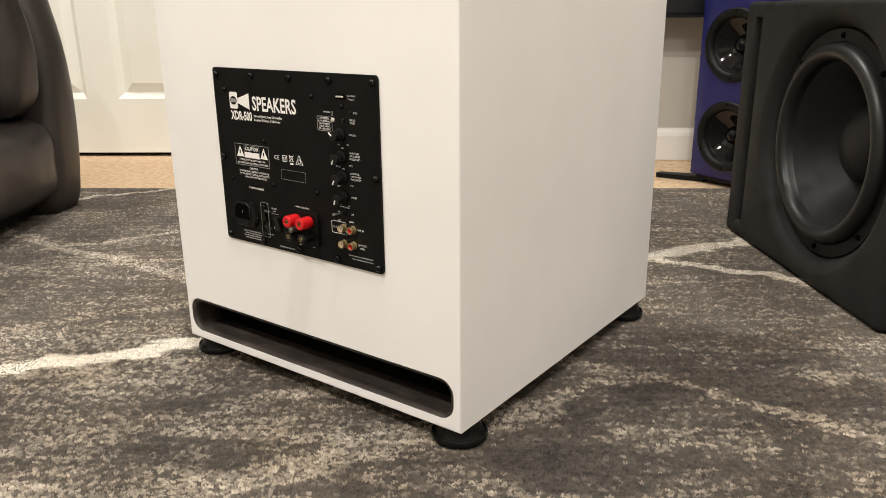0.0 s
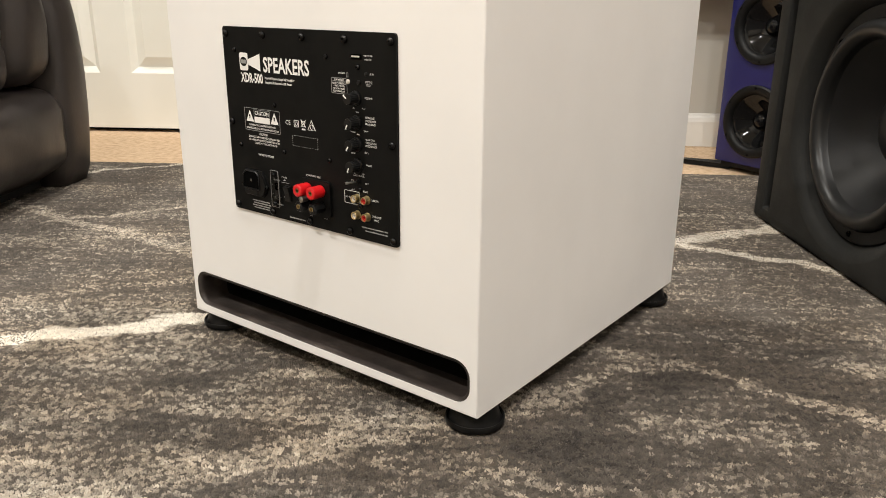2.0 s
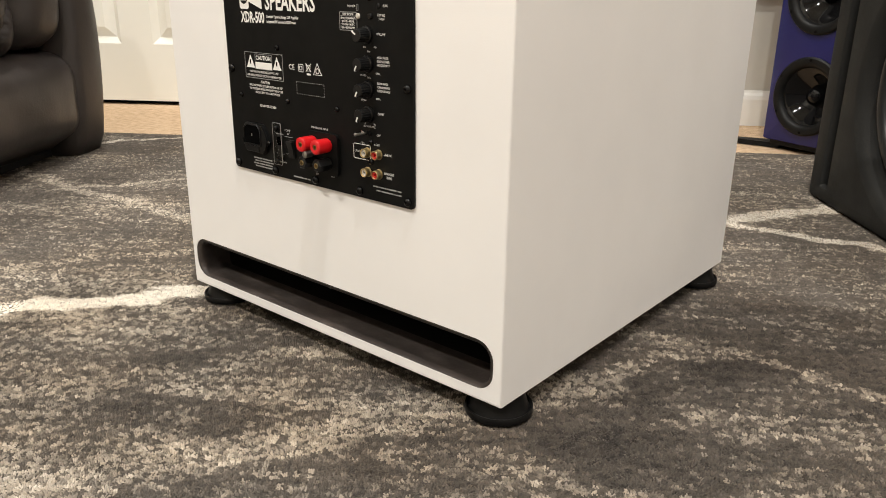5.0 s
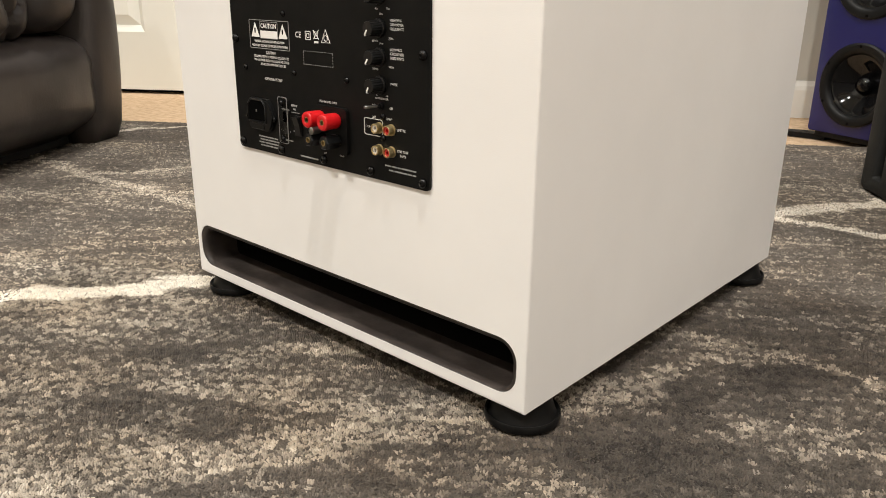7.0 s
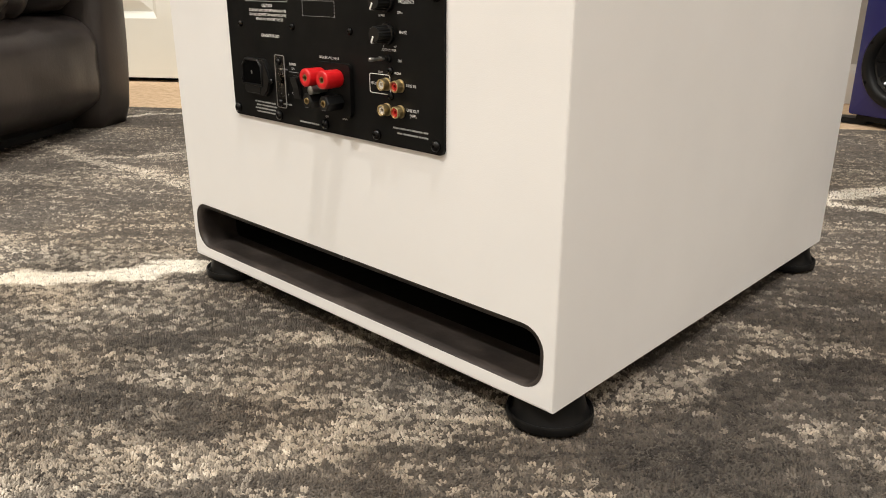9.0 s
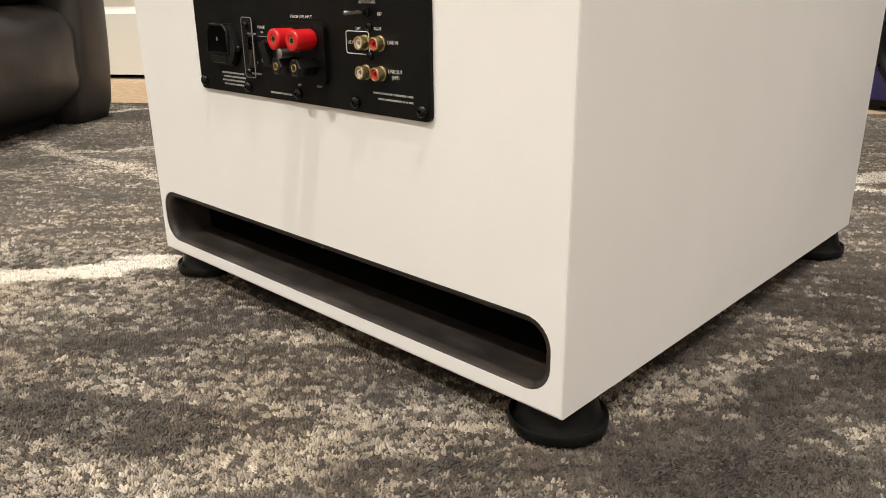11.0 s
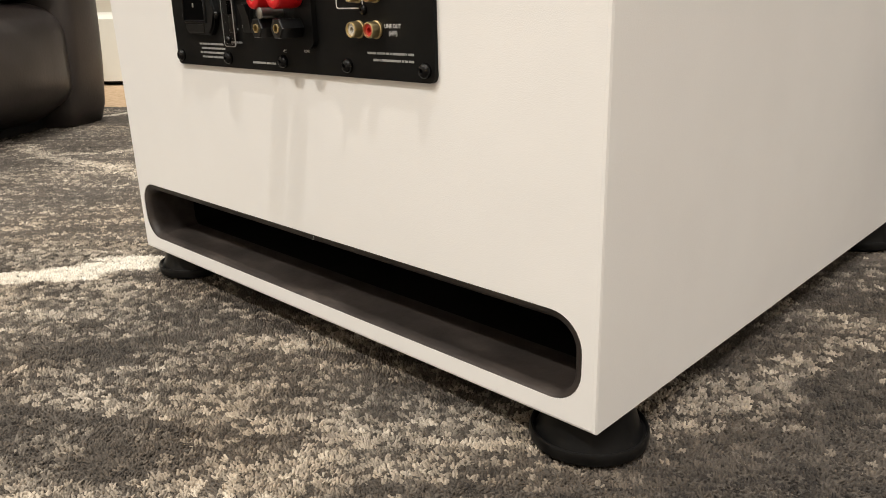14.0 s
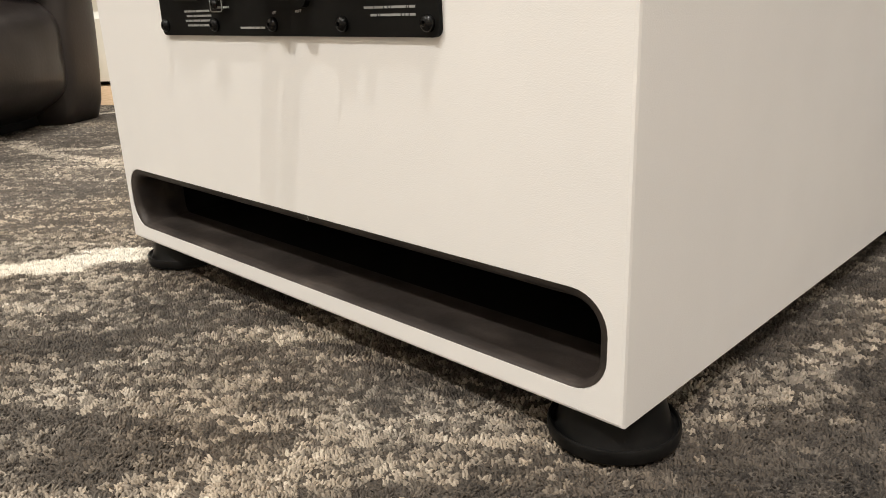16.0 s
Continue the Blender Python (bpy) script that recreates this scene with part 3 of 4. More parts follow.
bm = tube([(-0.2936, -0.0064, 0.1894), (-0.2694, -0.0064, 0.1894), (-0.2694, -0.0064, 0.2033), (-0.2737, -0.0064, 0.2078), (-0.2893, -0.0064, 0.2078), (-0.2936, -0.0064, 0.2033)], 0.0009, 6, True)
part("rim", bm, plastic_black, inlet, "", 60)
pin_mesh = mesh_of(block(-0.0006, 0.0006, -0.0072, -0.006, -0.0012, 0.0012, 0.0003, 1), "pin", steel)
for x, z in ((-0.2815, 0.1985),):
    part("pin", pin_mesh, steel, inlet, "steel contact pin", at=pose(x, 0, z))
part("fuse_drawer", block(-0.2905, -0.2725, -0.0068, -0.0055, 0.1830, 0.1880, 0.0005, 1), plastic_black, inlet)
for x, z in ((-0.2965, 0.1925), (-0.2610, 0.1930)):
    part("screw", small_screw, screw_black, inlet, at=out(x, z, -0.0035))

# voltage selector under its clear cover
selector = part("voltage_selector", block(-0.2498, -0.2425, -0.0032, -0.0018, 0.1830, 0.2020, 0.0004, 1), plastic_black, subwoofer, "dark recessed voltage selector")
part("slider", block(-0.2485, -0.2438, -0.0042, -0.0030, 0.1930, 0.2005, 0.0004, 1), socket_dark, selector)
cover_ring = ring_of(-0.2518, -0.2405, 0.1758, 0.2130, 0.0016, 3)
part("clear_cover", prism(cover_ring, -0.0062, -0.0052), clear_plastic, selector, "clear plastic safety cover")
part("cover_edge", tube([(x, -0.0058, z) for x, z in cover_ring], 0.0003, 4, True), print_grey, selector, "", 60)
for z in (0.2085, 0.1795):
    part("screw", small_screw, screw_black, selector, at=out(-0.2462, z, -0.0062))

# rocker switch
rocker = part("power_switch", prism(ring_of(-0.2340, -0.2255, 0.1835, 0.1995, 0.0008, 3), -0.0040, -0.0018), plastic_black, subwoofer, "black rocker power switch")
bm = prism([(-0.0042, 0.1845), (-0.0035, 0.1845), (-0.0035, 0.1985), (-0.0072, 0.1985), (-0.0050, 0.1915)], -0.2332, -0.2263)
bm.transform(Matrix(((0, 1, 0, 0), (1, 0, 0, 0), (0, 0, 1, 0), (0, 0, 0, 1))))
part("rocker", bm, plastic_black, rocker)

# speaker terminals
terminals = part("terminal_block", prism(ring_of(-0.2085, -0.1690, 0.1765, 0.2118, 0.004, 4), -0.0050, -0.0018), plate_black, subwoofer, "black moulded terminal block")
post_profile = ((0.0054, 0.0), (0.0059, 0.0010), (0.0060, 0.0030), (0.0061, 0.0090), (0.0061, 0.0132), (0.0059, 0.0141), (0.0054, 0.0145), (0.0026, 0.0145), (0.0023, 0.0143))
core_mesh = mesh_of(lathe(((0.0024, 0.0130), (0.0022, 0.0141), (0.0017, 0.0141), (0.0015, 0.0090), (0, 0.0090)), 16), "core", gold, 40)
for mat, z, sides, tag in ((red_plastic, 0.2022, 28, "bright red binding post with a gold socket"), (plastic_black, 0.1868, 6, "black hexagonal binding post with a gold socket")):
    prof = post_profile if sides > 8 else tuple((r * 0.90, h * 0.94) for r, h in post_profile)
    post_mesh = mesh_of(lathe(prof, sides), "binding_post", mat, 40)
    for x in (-0.1985, -0.1805):
        post = part("binding_post", post_mesh, mat, subwoofer, tag, at=out(x, z, -0.005))
        part("core", core_mesh, gold, post, "gold banana socket")
part("spacer", lathe(((0.0022, 0), (0.0022, 0.006), (0.0030, 0.0065), (0.0030, 0.0135), (0.0022, 0.014), (0, 0.014)), 14), steel, subwoofer, "bare metal post between the terminals", 40, at=out(-0.1945, 0.1942, -0.005))

# phono sockets
jack_mesh = mesh_of(lathe(((0.0041, 0), (0.0041, 0.0008), (0.0037, 0.0010), (0.0037, 0.0050), (0.0035, 0.0056), (0.0030, 0.0057), (0.0028, 0.0044)), 24), "phono_socket", gold, 40)
insert_profile = ((0.0029, 0.0046), (0.0025, 0.0048), (0.0013, 0.0048), (0.0011, 0.0015), (0, 0.0015))
for x, mat, tag in ((-0.1362, ivory_insert, "gold phono socket with a white insert"), (-0.1238, red_insert, "gold phono socket with a red insert")):
    insert = mesh_of(lathe(insert_profile, 20), "insert", mat, 40)
    for z in (0.2020, 0.1862):
        jack = part("phono_socket", jack_mesh, gold, subwoofer, tag, at=out(x, z))
        part("insert", insert, mat, jack)


# printing on the plate
INK = -0.00245


def words(text, x, z, height, width=None, align="LEFT", mat=print_white, bold=0.0, name="lettering", parent=None, y=INK):
    """Raised ink letters: x, z the start (or middle) of the base line, height that of a capital."""
    c = bpy.data.curves.new(name, "FONT")
    c.body, c.align_x, c.size, c.offset, c.extrude, c.resolution_u = text, align, 1.0, bold, 0.0, 2
    ob = new(name, c)
    dg = bpy.context.evaluated_depsgraph_get()
    me = bpy.data.meshes.new_from_object(ob.evaluated_get(dg))
    bpy.data.objects.remove(ob)
    bpy.data.curves.remove(c)
    xs = [v.co.x for v in me.vertices]
    k = height / 0.70
    span = (max(xs) - min(xs)) * k
    kx = k * (width / span if width else 0.92)
    me.transform(Matrix(((kx, 0, 0, x), (0, 0, 1, y), (0, k, 0, z), (0, 0, 0, 1))))
    me.name = name
    me.materials.clear()
    me.materials.append(mat.m)
    return part(name, me, mat, parent or plate)


def bars(x0, x1, z, height, name="printed_bar", mat=print_grey, gaps=3, seed=1):
    """A line of print too small to read: plain bars of its size."""
    rng = random.Random(seed)
    cuts = sorted(rng.uniform(0.1, 0.9) for _ in range(gaps))
    edge = [0.0, *cuts, 1.0]
    for a, b in zip(edge, edge[1:]):
        if b - a > 0.03:
            part(name, block(x0 + (x1 - x0) * a, x0 + (x1 - x0) * b - 0.0007, INK, INK + 0.0004, z + height * 0.12, z + height * 0.88), mat, plate)


def outline(x0, x1, z0, z1, r=0.0006, w=0.00025, name="printed_frame", mat=print_grey):
    return part(name, tube([(x, INK + 0.0002, z) for x, z in ring_of(x0, x1, z0, z1, r, 3)], w, 4, True), mat, plate)


# maker's mark as plain shapes, then the words beside it
bm = prism(ring_of(-0.2915, -0.2790, 0.3075, 0.3245, 0.0022, 4), INK, INK + 0.0004)
prism([(-0.2785, 0.3135), (-0.2610, 0.3078), (-0.2610, 0.3242), (-0.2785, 0.3185)], INK, INK + 0.0004, bm=bm)
part("printed_mark", bm, print_white, plate)
part("printed_disc", prism([(-0.2852 + 0.0050 * math.cos(a * 0.2618), 0.3160 + 0.0044 * math.sin(a * 0.2618)) for a in range(24)], INK - 0.0002, INK + 0.0002), plate_black, plate)
part("printed_disc_bar", block(-0.2890, -0.2814, INK - 0.0004, INK, 0.3142, 0.3178), print_grey, plate)
words("SPEAKERS", -0.2565, 0.3078, 0.0138, 0.0640, bold=0.022)
words("XDR-500", -0.2905, 0.2966, 0.0088, 0.0330, bold=0.03)
words("Xtended Dynamic Range DSP Amplifier", -0.2550, 0.3010, 0.0022, 0.0420, bold=0.02)
words("Integrated IR Remote & USB Power", -0.2550, 0.2970, 0.0022, 0.0382, bold=0.02)

# caution box
outline(-0.2895, -0.2372, 0.2492, 0.2712)
words("CAUTION", -0.2633, 0.2652, 0.0036, 0.0205, "CENTER", bold=0.02)
part("printed_panel", block(-0.2745, -0.2520, INK, INK + 0.0004, 0.2575, 0.2632), print_white, plate)
outline(-0.2750, -0.2516, 0.2572, 0.2700, w=0.0002)
for cx in (-0.2815, -0.2448):
    part("warning_triangle", prism([(cx - 0.0056, 0.2580), (cx + 0.0056, 0.2580), (cx, 0.2692)], INK, INK + 0.0004), print_white, plate)
    part("warning_mark", prism([(cx - 0.0006, 0.2612), (cx + 0.0006, 0.2612), (cx + 0.0009, 0.2650), (cx - 0.0009, 0.2650)], INK - 0.0002, INK + 0.0002), plate_black, plate)
words("WARNING: SHOCK HAZARD-DO NOT OPEN", -0.2633, 0.2540, 0.0018, 0.040, "CENTER", bold=0.015)
words("AVIS: RISQUE DE CHOC ELECTRIQUE-NE PAS OUVRIR", -0.2633, 0.2507, 0.0018, 0.048, "CENTER", bold=0.015)
words("CAUTION", -0.2620, 0.2452, 0.0022, 0.0125, "CENTER", bold=0.015)
words("DISCONNECT SUPPLY CORD BEFORE REPLACING FUSE", -0.2620, 0.2420, 0.0018, 0.046, "CENTER", bold=0.01)
words("FOR CONTINUED PROTECTION AGAINST RISK OF FIRE", -0.2620, 0.2390, 0.0018, 0.046, "CENTER", bold=0.01)
words("REPLACE ONLY WITH SAME TYPE FUSE", -0.2600, 0.2360, 0.0018, 0.033, "CENTER", bold=0.01)
words("FOR INDOOR USE ONLY", -0.2605, 0.2245, 0.0020, 0.023, "CENTER", bold=0.02)

# approval marks
words("CE", -0.2290, 0.2602, 0.0044, 0.0072, bold=0.0)
outline(-0.2165, -0.2105, 0.2592, 0.2652, w=0.0003, mat=print_white)
outline(-0.2150, -0.2120, 0.2607, 0.2637, w=0.0003, mat=print_white)
bm = tube([(-0.2068, INK, 0.2600), (-0.2005, INK, 0.2665)], 0.0003, 4)
tube([(-0.2068, INK, 0.2665), (-0.2005, INK, 0.2600)], 0.0003, 4, bm=bm)
tube([(-0.2062, INK, 0.2652), (-0.2012, INK, 0.2652), (-0.2022, INK, 0.2605), (-0.2052, INK, 0.2605)], 0.0003, 4, True, bm=bm)
block(-0.2060, -0.2013, INK, INK + 0.0004, 0.2570, 0.2585, bm=bm)
part("bin_mark", bm, print_white, plate)
bm = tube([(-0.1975, INK, 0.2580), (-0.1875, INK, 0.2580), (-0.1925, INK, 0.2672)], 0.0004, 4, True)
tube([(-0.1925 + 0.0021 * math.cos(a * 0.5236), INK, 0.2611 + 0.0021 * math.sin(a * 0.5236)) for a in range(12)], 0.0003, 4, True, bm=bm)
part("triangle_mark", bm, print_white, plate)
bm = None
for k in range(16):
    for z in (0.2405, 0.2505):
        bm = block(-0.2200 + k * 0.00222, -0.2200 + k * 0.00222 + 0.0013, INK, INK + 0.0004, z, z + 0.0003, bm=bm)
for k in range(5):
    for x in (-0.2200, -0.1855):
        block(x, x + 0.0003, INK, INK + 0.0004, 0.2407 + k * 0.0021, 0.2419 + k * 0.0021, bm=bm)
part("dotted_box", bm, print_grey, plate)

# words round the controls
for text, x, z, h in (("VOLUME", -0.1240, 0.2925, 0.0021), ("HIGH PASS", -0.1240, 0.2755, 0.0021), ("CROSSOVER", -0.1240, 0.2727, 0.0021), ("FREQUENCY", -0.1240, 0.2699, 0.0021),
                      ("LOW PASS", -0.1240, 0.2562, 0.0021), ("CROSSOVER", -0.1240, 0.2534, 0.0021), ("FREQUENCY", -0.1240, 0.2506, 0.0021), ("PHASE", -0.1240, 0.2330, 0.0021),
                      ("Min", -0.1385, 0.2828, 0.0016), ("Max", -0.1270, 0.2832, 0.0016), ("BYPASS", -0.1420, 0.2615, 0.0016), ("BYPASS", -0.1420, 0.2425, 0.0016),
                      ("200Hz", -0.1255, 0.2637, 0.0016), ("200Hz", -0.1255, 0.2447, 0.0016), ("50Hz", -0.1345, 0.2797, 0.0015), ("50Hz", -0.1345, 0.2600, 0.0015),
                      ("AUTO POWER", -0.1400, 0.2222, 0.0018), ("ON", -0.1432, 0.2170, 0.0018), ("OFF", -0.1255, 0.2162, 0.0019), ("0", -0.1385, 0.2243, 0.0015), ("180", -0.1290, 0.2245, 0.0015),
                      ("LEFT", -0.1435, 0.2083, 0.0018), ("RIGHT", -0.1285, 0.2086, 0.0018), ("LFE IN", -0.1508, 0.2008, 0.0020), ("LINE IN", -0.1182, 0.2018, 0.0022),
                      ("LINE OUT", -0.1182, 0.1868, 0.0022), ("(HPF)", -0.1155, 0.1837, 0.0022), ("DSP EQ", -0.1225, 0.3062, 0.0021), ("PUSH", -0.1212, 0.3035, 0.0021), ("IR IN", -0.1170, 0.3130, 0.0020),
                      ("USB POWER", -0.1240, 0.3283, 0.0017), ("POWER", -0.2390, 0.2062, 0.0020), ("ON", -0.2365, 0.2033, 0.0018), ("OFF", -0.2375, 0.1858, 0.0017),
                      ("SPEAKER LEVEL INPUT", -0.2035, 0.2135, 0.0019), ("LEFT", -0.2000, 0.1738, 0.0015), ("RIGHT", -0.1810, 0.1742, 0.0015)):
    words(text, x, z + 0.0001, h * 0.86, bold=0.0)
words("5VDC/1A", -0.1228, 0.3252, 0.0015)
outline(-0.1522, -0.1330, 0.1957, 0.2077, 0.0015, 0.0003, mat=print_white)
outline(-0.1640, -0.1448, 0.2950, 0.3085, 0.0012, 0.00028, mat=print_grey)
part("printed_panel", block(-0.1628, -0.1462, INK, INK + 0.0004, 0.3055, 0.3058), print_grey, plate)
for text, z, wide in (("DSP MODE", 0.3062, 0.0118), ("BLUE = REFERENCE", 0.3032, 0.0162), ("WHITE = MOVIE", 0.3009, 0.0135), ("YELLOW = MUSIC", 0.2986, 0.0145), ("RED = BOUNDARY", 0.2962, 0.0148)):
    words(text, -0.1545, z, 0.0016, wide, "CENTER", bold=0.015)
words("POWER", -0.1550, 0.3122, 0.0016, 0.0085)
outline(-0.1452, -0.1432, 0.3100, 0.3140, 0.0002, 0.0002)
for k, z in enumerate((0.1745, 0.1720, 0.1695, 0.1670)):
    bars(-0.2865 + 0.002 * (k % 2), -0.2575 - 0.0015 * ((k + 1) % 2), z + 0.0012, 0.0014, seed=40 + k, gaps=4)
part("printed_rule", block(-0.2395, -0.2290, INK, INK + 0.0004, 0.2014, 0.2018), print_grey, plate)
bars(-0.2510, -0.2412, 0.2022, 0.0013, seed=50, gaps=2)
bars(-0.2510, -0.2412, 0.1845, 0.0013, seed=51, gaps=2)
bars(-0.2520, -0.2385, 0.1772, 0.0014, seed=52, gaps=3)
bars(-0.2300, -0.2070, 0.1668, 0.0014, seed=53, gaps=2)
bars(-0.1310, -0.0990, 0.1749, 0.0013, seed=54, gaps=6)
bars(-0.1270, -0.0990, 0.1718, 0.0013, seed=55, gaps=5)

# ---- black subwoofer ----
black_sub = thing("subwoofer", pose(-0.040, 0.940, 0, 0, 0, -51.8) @ Matrix.Scale(1.037, 4), "matt black ported subwoofer with a large bare driver", "subwoofer")
BW, BD, BH = 0.492, 0.46, 0.398
DX, DZ = 0.283, 0.2005


def baffle():
    """The cabinet: a round opening for the driver and an upright slot at one side."""
    bm = bmesh.new()
    e = 0.007
    round_hole = [(DX + 0.187 * math.cos(i * 0.1309), DZ + 0.187 * math.sin(i * 0.1309)) for i in range(48)]
    slot = ring_of(0.034, 0.064, 0.020, BH - 0.022, 0.003, 4)
    loops = []
    for pts, steps in ((round_hole, ((0, 0), (0.004, 0.0008), (0.012, 0.0055), (0.020, 0.0135), (0.025, 0.0215), (0.025, 0.12))), (slot, ((0, 0), (0.002, 0.001), (0.004, 0.006), (0.004, 0.25)))):
        cx = sum(p[0] for p in pts) / len(pts)
        cz = sum(p[1] for p in pts) / len(pts)
        rings = []
        for inset, y in steps:
            ring = []
            for x, z in pts:
                d = math.hypot(x - cx, z - cz)
                ring.append(bm.verts.new((x - (x - cx) / d * inset if pts is round_hole else x - math.copysign(inset, x - cx), y, z - (z - cz) / d * inset if pts is round_hole else z - math.copysign(inset, z - cz))))
            rings.append(ring)
        for a, b in zip(rings, rings[1:]):
            for i in range(len(a)):
                j = (i + 1) % len(a)
                bm.faces.new((a[i], a[j], b[j], b[i]))
        bm.faces.new(rings[-1])
        loops.append(rings[0])
    rim = [bm.verts.new((x, 0, z)) for x, z in ring_of(e, BW - e, e, BH - e, 0.004, 3)]
    edges = [bm.edges.get((a[i], a[(i + 1) % len(a)])) or bm.edges.new((a[i], a[(i + 1) % len(a)])) for a in (*loops, rim) for i in range(len(a))]
    bmesh.ops.triangle_fill(bm, use_beauty=True, use_dissolve=False, edges=edges)
    last = rim
    for inset, y in ((0.0035, 0.001), (0.001, 0.0035), (0.0, e), (0.0, BD)):
        ring = [bm.verts.new((x, y, z)) for x, z in ring_of(inset, BW - inset, inset, BH - inset, 0.008, 3)]
        for i in range(len(ring)):
            j = (i + 1) % len(ring)
            bm.faces.new((last[i], last[j], ring[j], ring[i]))
        last = ring
    bm.faces.new(last)
    return bm


part("cabinet", baffle(), sub_black, black_sub, smooth=35)
facing = pose(DX, 0.0195, DZ) @ pose(0, 0, 0, 90, 0, 0)
frame_part = part("driver_frame", lathe(((0.161, -0.02), (0.161, -0.001), (0.1595, 0.0005), (0.1430, 0.0005), (0.1400, -0.003), (0.1400, -0.02)), 64), frame_black, black_sub, "flat black driver frame ring", 35, at=facing)
bolt_mesh = mesh_of(lathe(((0.0042, -0.0015), (0.0042, -0.0005), (0.003, 0.001), (0.0024, 0.001), (0.002, -0.001), (0, -0.001)), 12), "bolt", socket_dark, 40)
for i in range(8):
    a = radians(45 * i)
    part("bolt", bolt_mesh, socket_dark, frame_part, at=pose(0.1505 * math.cos(a), 0.1505 * math.sin(a), 0.002))
roll = [(0.1420, -0.004)] + [(0.1295 + 0.0125 * math.cos(a), 0.000 + 0.0155 * math.sin(a)) for a in [math.pi * i / 12 for i in range(13)]] + [(0.1150, -0.006)]
part("surround", lathe(roll, 72), surround_rubber, black_sub, "thick black rubber half-roll surround", 60, at=facing)
part("cone", lathe(((0.1180, -0.002), (0.113, -0.007), (0.082, -0.036), (0.060, -0.058), (0.054, -0.062)), 72), cone_black, black_sub, "smooth black cone", 60, at=facing)
cap = [(0.058, -0.058), (0.056, -0.053)] + [(0.056 * math.cos(a), -0.053 + 0.024 * math.sin(a)) for a in [math.pi / 2 * i / 8 for i in range(1, 9)]]
cap[-1] = (0.0, cap[-1][1])
part("dust_cap", lathe(cap, 56), cone_black, black_sub, "domed black dust cap", 60, at=facing)

# ---- blue tower speaker ----
tower = thing("tower_speaker", pose(-0.258, 1.360, FLOOR + 0.002, 0, 0, -22) @ Matrix.Scale(1.043, 4), "glossy blue tower speaker with black drivers on the carpet", "speaker")
TW, TD = 0.19, 0.30


def tower_box():
    """The tower's box with three round openings in its front."""
    bm = bmesh.new()
    rims = []
    for z in (0.118, 0.318, 0.518):
        rings = [[bm.verts.new((TW / 2 + 0.069 * math.cos(i * 0.19635), y, z + 0.069 * math.sin(i * 0.19635))) for i in range(32)] for y in (0.0, 0.09)]
        for i in range(32):
            j = (i + 1) % 32
            bm.faces.new((rings[0][i], rings[0][j], rings[1][j], rings[1][i]))
        bm.faces.new(rings[1])
        rims.append(rings[0])
    rim = [bm.verts.new((x, 0, z)) for x, z in ring_of(0.006, TW - 0.006, 0.024, 1.014, 0.002, 2)]
    edges = [bm.edges.get((a[i], a[(i + 1) % len(a)])) or bm.edges.new((a[i], a[(i + 1) % len(a)])) for a in (*rims, rim) for i in range(len(a))]
    bmesh.ops.triangle_fill(bm, use_beauty=True, use_dissolve=False, edges=edges)
    last = rim
    for inset, y in ((0.002, 0.0012), (0.0, 0.006), (0.0, TD - 0.006), (0.006, TD)):
        ring = [bm.verts.new((x, y, z)) for x, z in ring_of(inset, TW - inset, 0.018 + inset, 1.02 - inset, 0.004, 2)]
        for i in range(len(ring)):
            j = (i + 1) % len(ring)
            bm.faces.new((last[i], last[j], ring[j], ring[i]))
        last = ring
    bm.faces.new(last)
    return bm


part("cabinet", tower_box(), blue_lacquer, tower, "deep blue lacquered cabinet", 35)
part("plinth", block(0.012, TW - 0.012, 0.012, TD - 0.012, 0.008, 0.019), frame_black, tower)
bm = prism([(0.03, 0.02), (-0.075, -0.030), (-0.082, -0.024), (-0.080, -0.008), (0.02, 0.07)], 0.0, 0.010)
bm.transform(Matrix(((1, 0, 0, 0), (0, 0, 1, 0), (0, 1, 0, 0), (0, 0, 0, 1))))
part("outrigger", bm, frame_black, tower, "black outrigger foot")
bm = prism([(TW - 0.03, 0.02), (TW + 0.075, -0.030), (TW + 0.082, -0.024), (TW + 0.080, -0.008), (TW - 0.02, 0.07)], 0.0, 0.010)
bm.transform(Matrix(((1, 0, 0, 0), (0, 0, 1, 0), (0, 1, 0, 0), (0, 0, 0, 1))))
part("outrigger", bm, frame_black, tower, "black outrigger foot")
ring_mesh = mesh_of(lathe(((0.079, 0.0), (0.079, 0.004), (0.076, 0.007), (0.069, 0.0075), (0.063, 0.006), (0.059, 0.0015), (0.057, -0.004)), 48), "driver_ring", frame_black, 35)
cone_mesh = mesh_of(lathe(((0.060, -0.002), (0.056, -0.003), (0.050, -0.006), (0.040, -0.014), (0.030, -0.0205), (0.022, -0.0245), (0.018, -0.026)), 48), "cone", gloss_cone, 60)
dome_mesh = mesh_of(lathe([(0.019 * math.cos(a), -0.026 + 0.016 * math.sin(a)) for a in [math.pi / 2 * i / 6 for i in range(6)]] + [(0, -0.010)], 32), "dust_cap", gloss_cone, 60)
hole_mesh = mesh_of(lathe(((0.0025, 0.007), (0.0025, 0.0082), (0.0, 0.0082)), 10), "bolt", socket_dark, 40)
for z in (0.118, 0.318, 0.518):
    driver = part("driver", ring_mesh, frame_black, tower, "black driver with a glossy cone", at=pose(TW / 2, 0, z) @ pose(0, 0, 0, 90, 0, 0))
    part("cone", cone_mesh, gloss_cone, driver)
    part("dust_cap", dome_mesh, gloss_cone, driver)
    for i in range(6):
        a = radians(30 + 60 * i)
        part("bolt", hole_mesh, socket_dark, driver, at=pose(0.0725 * math.cos(a), 0.0725 * math.sin(a), 0))

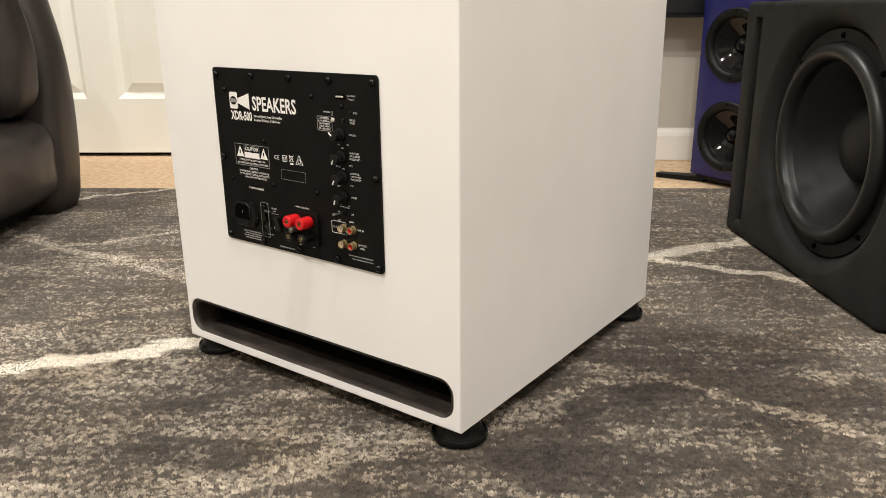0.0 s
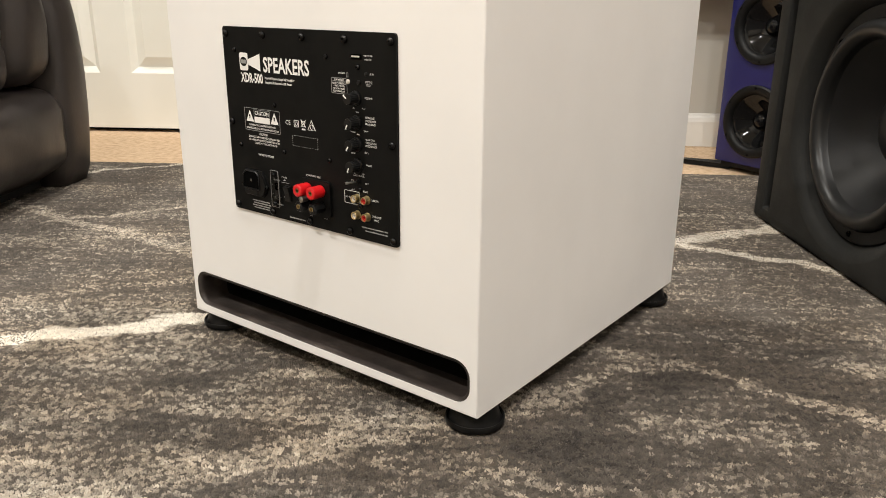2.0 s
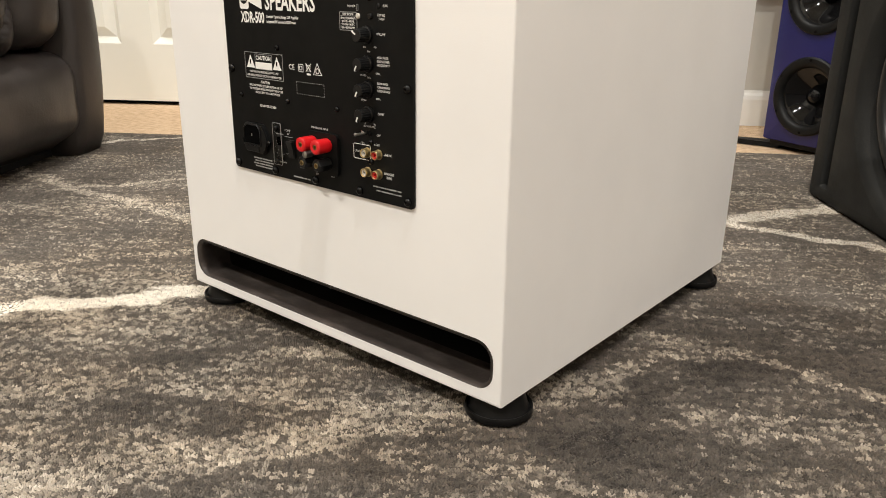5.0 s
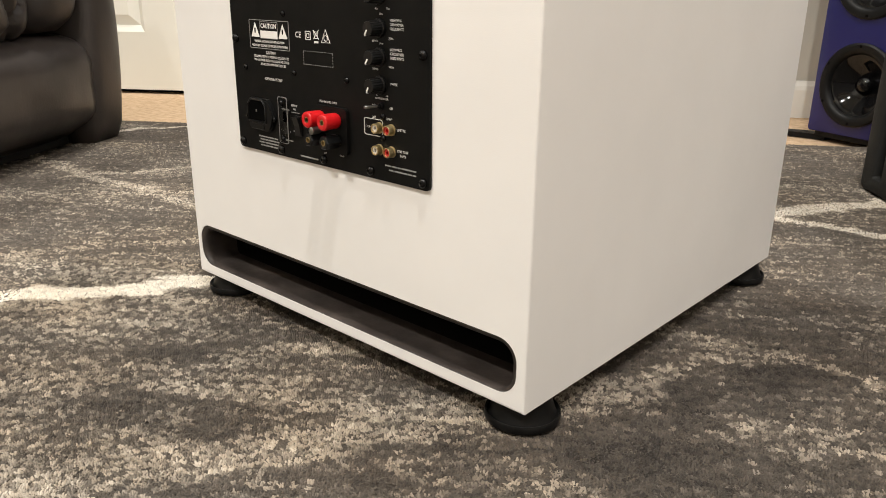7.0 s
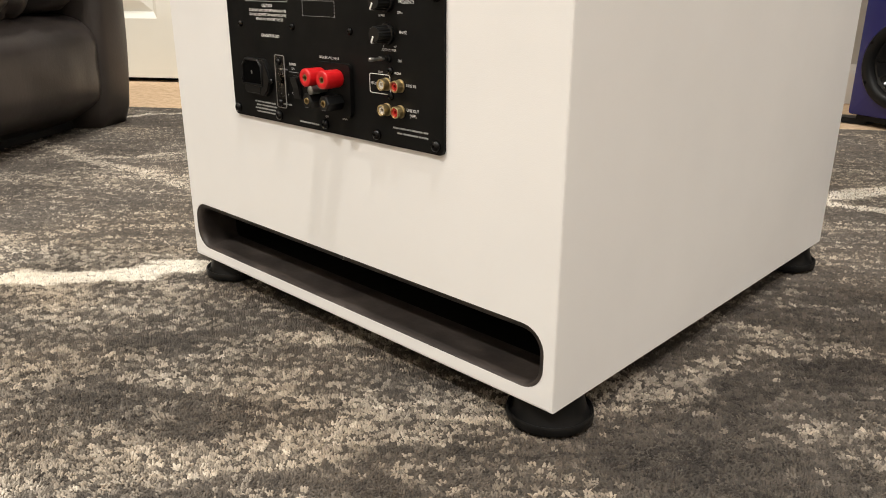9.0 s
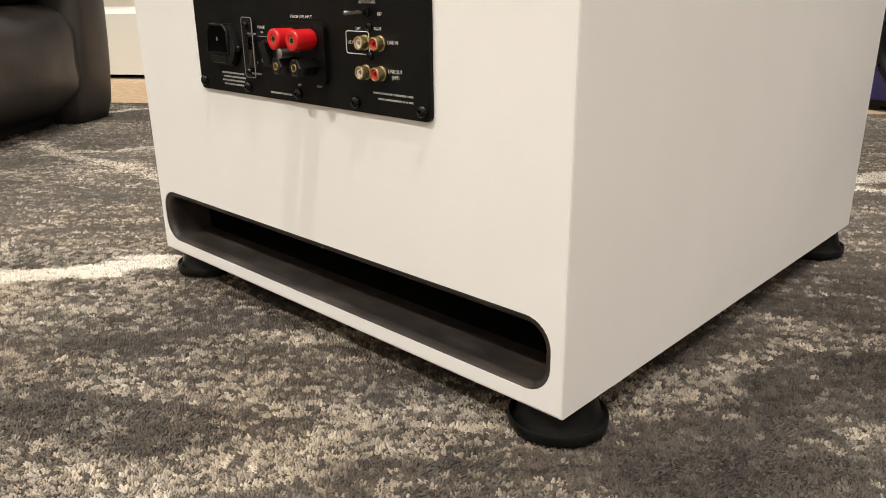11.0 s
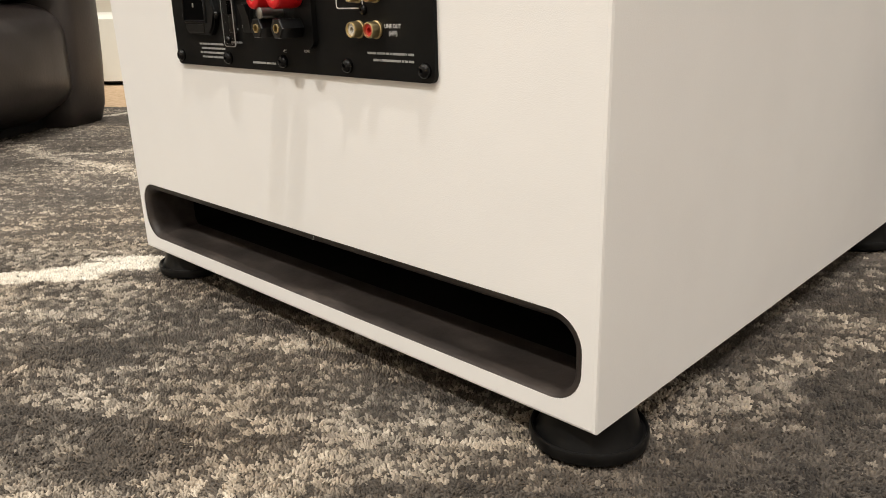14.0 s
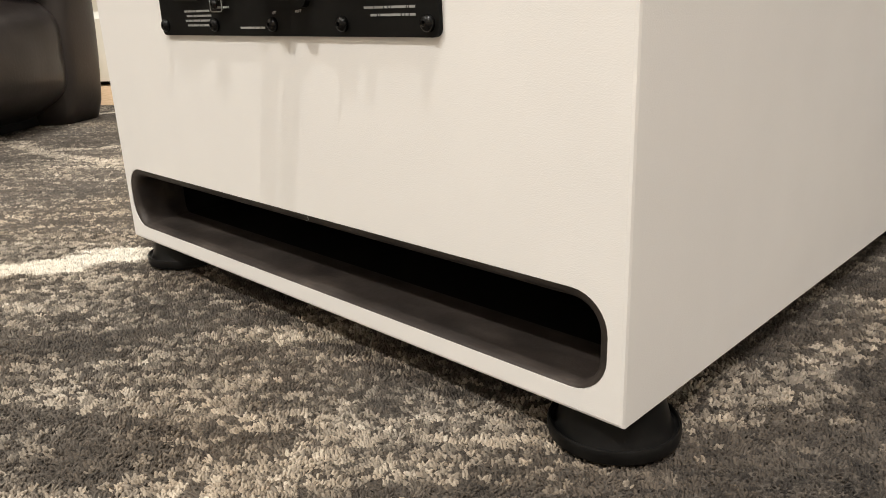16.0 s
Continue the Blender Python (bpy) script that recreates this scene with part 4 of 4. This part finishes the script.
# ---- low dark screen on the far wall ----
screen = thing("wall_screen", room @ pose(0.3, WALL, 0.379), "large black screen hung low on the wall", "screen")
part("casing", block(-1.0, 1.5, -0.095, 0.0, 0, 1.15, 0.006), screen_black, screen)
part("panel", block(-0.99, 1.49, -0.098, -0.094, 0.012, 1.14), screen_black, screen)


# ---- leather recliner ----
def cushion(x0, x1, y0, y1, z0, z1, r, puff=0.0, cuts=11, shape=None):
    """A padded block: well rounded edges and a swelling middle; shape moves its points further."""
    bm = block(x0, x1, y0, y1, z0, z1)
    bmesh.ops.subdivide_edges(bm, edges=bm.edges[:], cuts=cuts, use_grid_fill=True)
    c = Vector(((x0 + x1) / 2, (y0 + y1) / 2, (z0 + z1) / 2))
    h = Vector(((x1 - x0) / 2, (y1 - y0) / 2, (z1 - z0) / 2))
    for v in bm.verts:
        d = v.co - c
        k = Vector([max(-h[i] + r, min(h[i] - r, d[i])) for i in range(3)])
        o = d - k
        if o.length > 1e-6:
            o = o.normalized() * min(o.length, r)
        t = Vector([d[i] / h[i] for i in range(3)])
        swell = puff * (1 - t.y ** 2) * (1 - t.z ** 2)
        v.co = c + k + o + Vector((math.copysign(swell, t.x) if abs(t.x) > 0.5 else 0, 0, 0))
        if shape:
            v.co += shape(v.co, t)
    return bm


def quilted(co, t):
    """Diamond stitching pressed into a cushion's front."""
    if t.x < 0.6:
        return Vector((0, 0, 0))
    p, q = (co.y + co.z * 0.55) / 0.085, (co.y - co.z * 0.55) / 0.085
    d = min(abs(p - round(p)), abs(q - round(q)))
    return Vector((-0.016 * math.exp(-(d / 0.09) ** 2) - 0.002 * noise.noise(co * 25), 0, 0))


def swept_arm(co, t):
    """The arm's front: full at seat height, sweeping back above."""
    if t.x < 0.5:
        return Vector((0, 0, 0))
    return Vector((0.012 * math.sin(min(1, co.z / 0.42) * math.pi) - 0.34 * max(0, co.z - 0.26) ** 2 + 0.002 * noise.noise(co * 9), 0, 0))


def rumpled(co, t):
    n = noise.noise(Vector((co.y * 9, co.z * 14, 3.1))) * 0.0035 + noise.noise(Vector((co.y * 26, co.z * 20, 1.7))) * 0.002
    return Vector((n if t.x > 0.3 else 0, 0, 0))


def tucked(co, t):
    """The footrest's front, curling back under itself."""
    d = rumpled(co, t)
    if t.x > 0:
        d.x -= 9.0 * max(0, 0.095 - co.z) ** 2 * t.x
    return d


def slumped(co, t):
    """A bolster's side: fullest low down, drawn in towards its top."""
    d = rumpled(co, t)
    if t.y > 0.2:
        d.y -= 2.2 * max(0, co.z - 0.30) ** 2 * t.y
    return d


sofa = thing("recliner", room @ pose(-0.880, -0.050, FLOOR) @ Matrix.Scale(1.05, 4), "dark brown leather recliner with padded quilted panels", "recliner")
# base block coloured near-black: the shade under the seat is in its colour
part("base", block(-0.80, -0.045, 0.22, 0.94, 0.0, 0.06, 0.01), gap_shade, sofa)
part("footrest_panel", cushion(-0.16, 0.024, 0.29, 0.926, 0.022, 0.207, 0.052, 0.018, 23, tucked), leather, sofa, "padded leather footrest panel", 60)
part("seat_bolster", cushion(-0.62, 0.020, 0.765, 0.907, 0.210, 0.480, 0.055, 0.018, 19, slumped), leather, sofa, "padded leather side bolster", 60)
part("seat_bolster", cushion(-0.62, 0.014, 0.290, 0.420, 0.189, 0.480, 0.055, 0.020, 15, rumpled), leather, sofa, "padded leather side bolster", 60)
part("seat_panel", cushion(-0.62, 0.014, 0.405, 0.790, 0.198, 0.475, 0.05, 0.022, 47, quilted), leather, sofa, "diamond-quilted leather seat front", 60)
for y in (0.19, 0.890):
    part("arm", cushion(-0.80, 0.010, y, y + 0.112, 0.002, 0.60, 0.026, 0.016, 15, swept_arm), leather, sofa, "upright padded leather arm", 60)
part("backrest", cushion(-0.85, -0.55, 0.28, 0.88, 0.40, 1.02, 0.09, 0.03), leather, sofa, "tall padded leather backrest", 60)
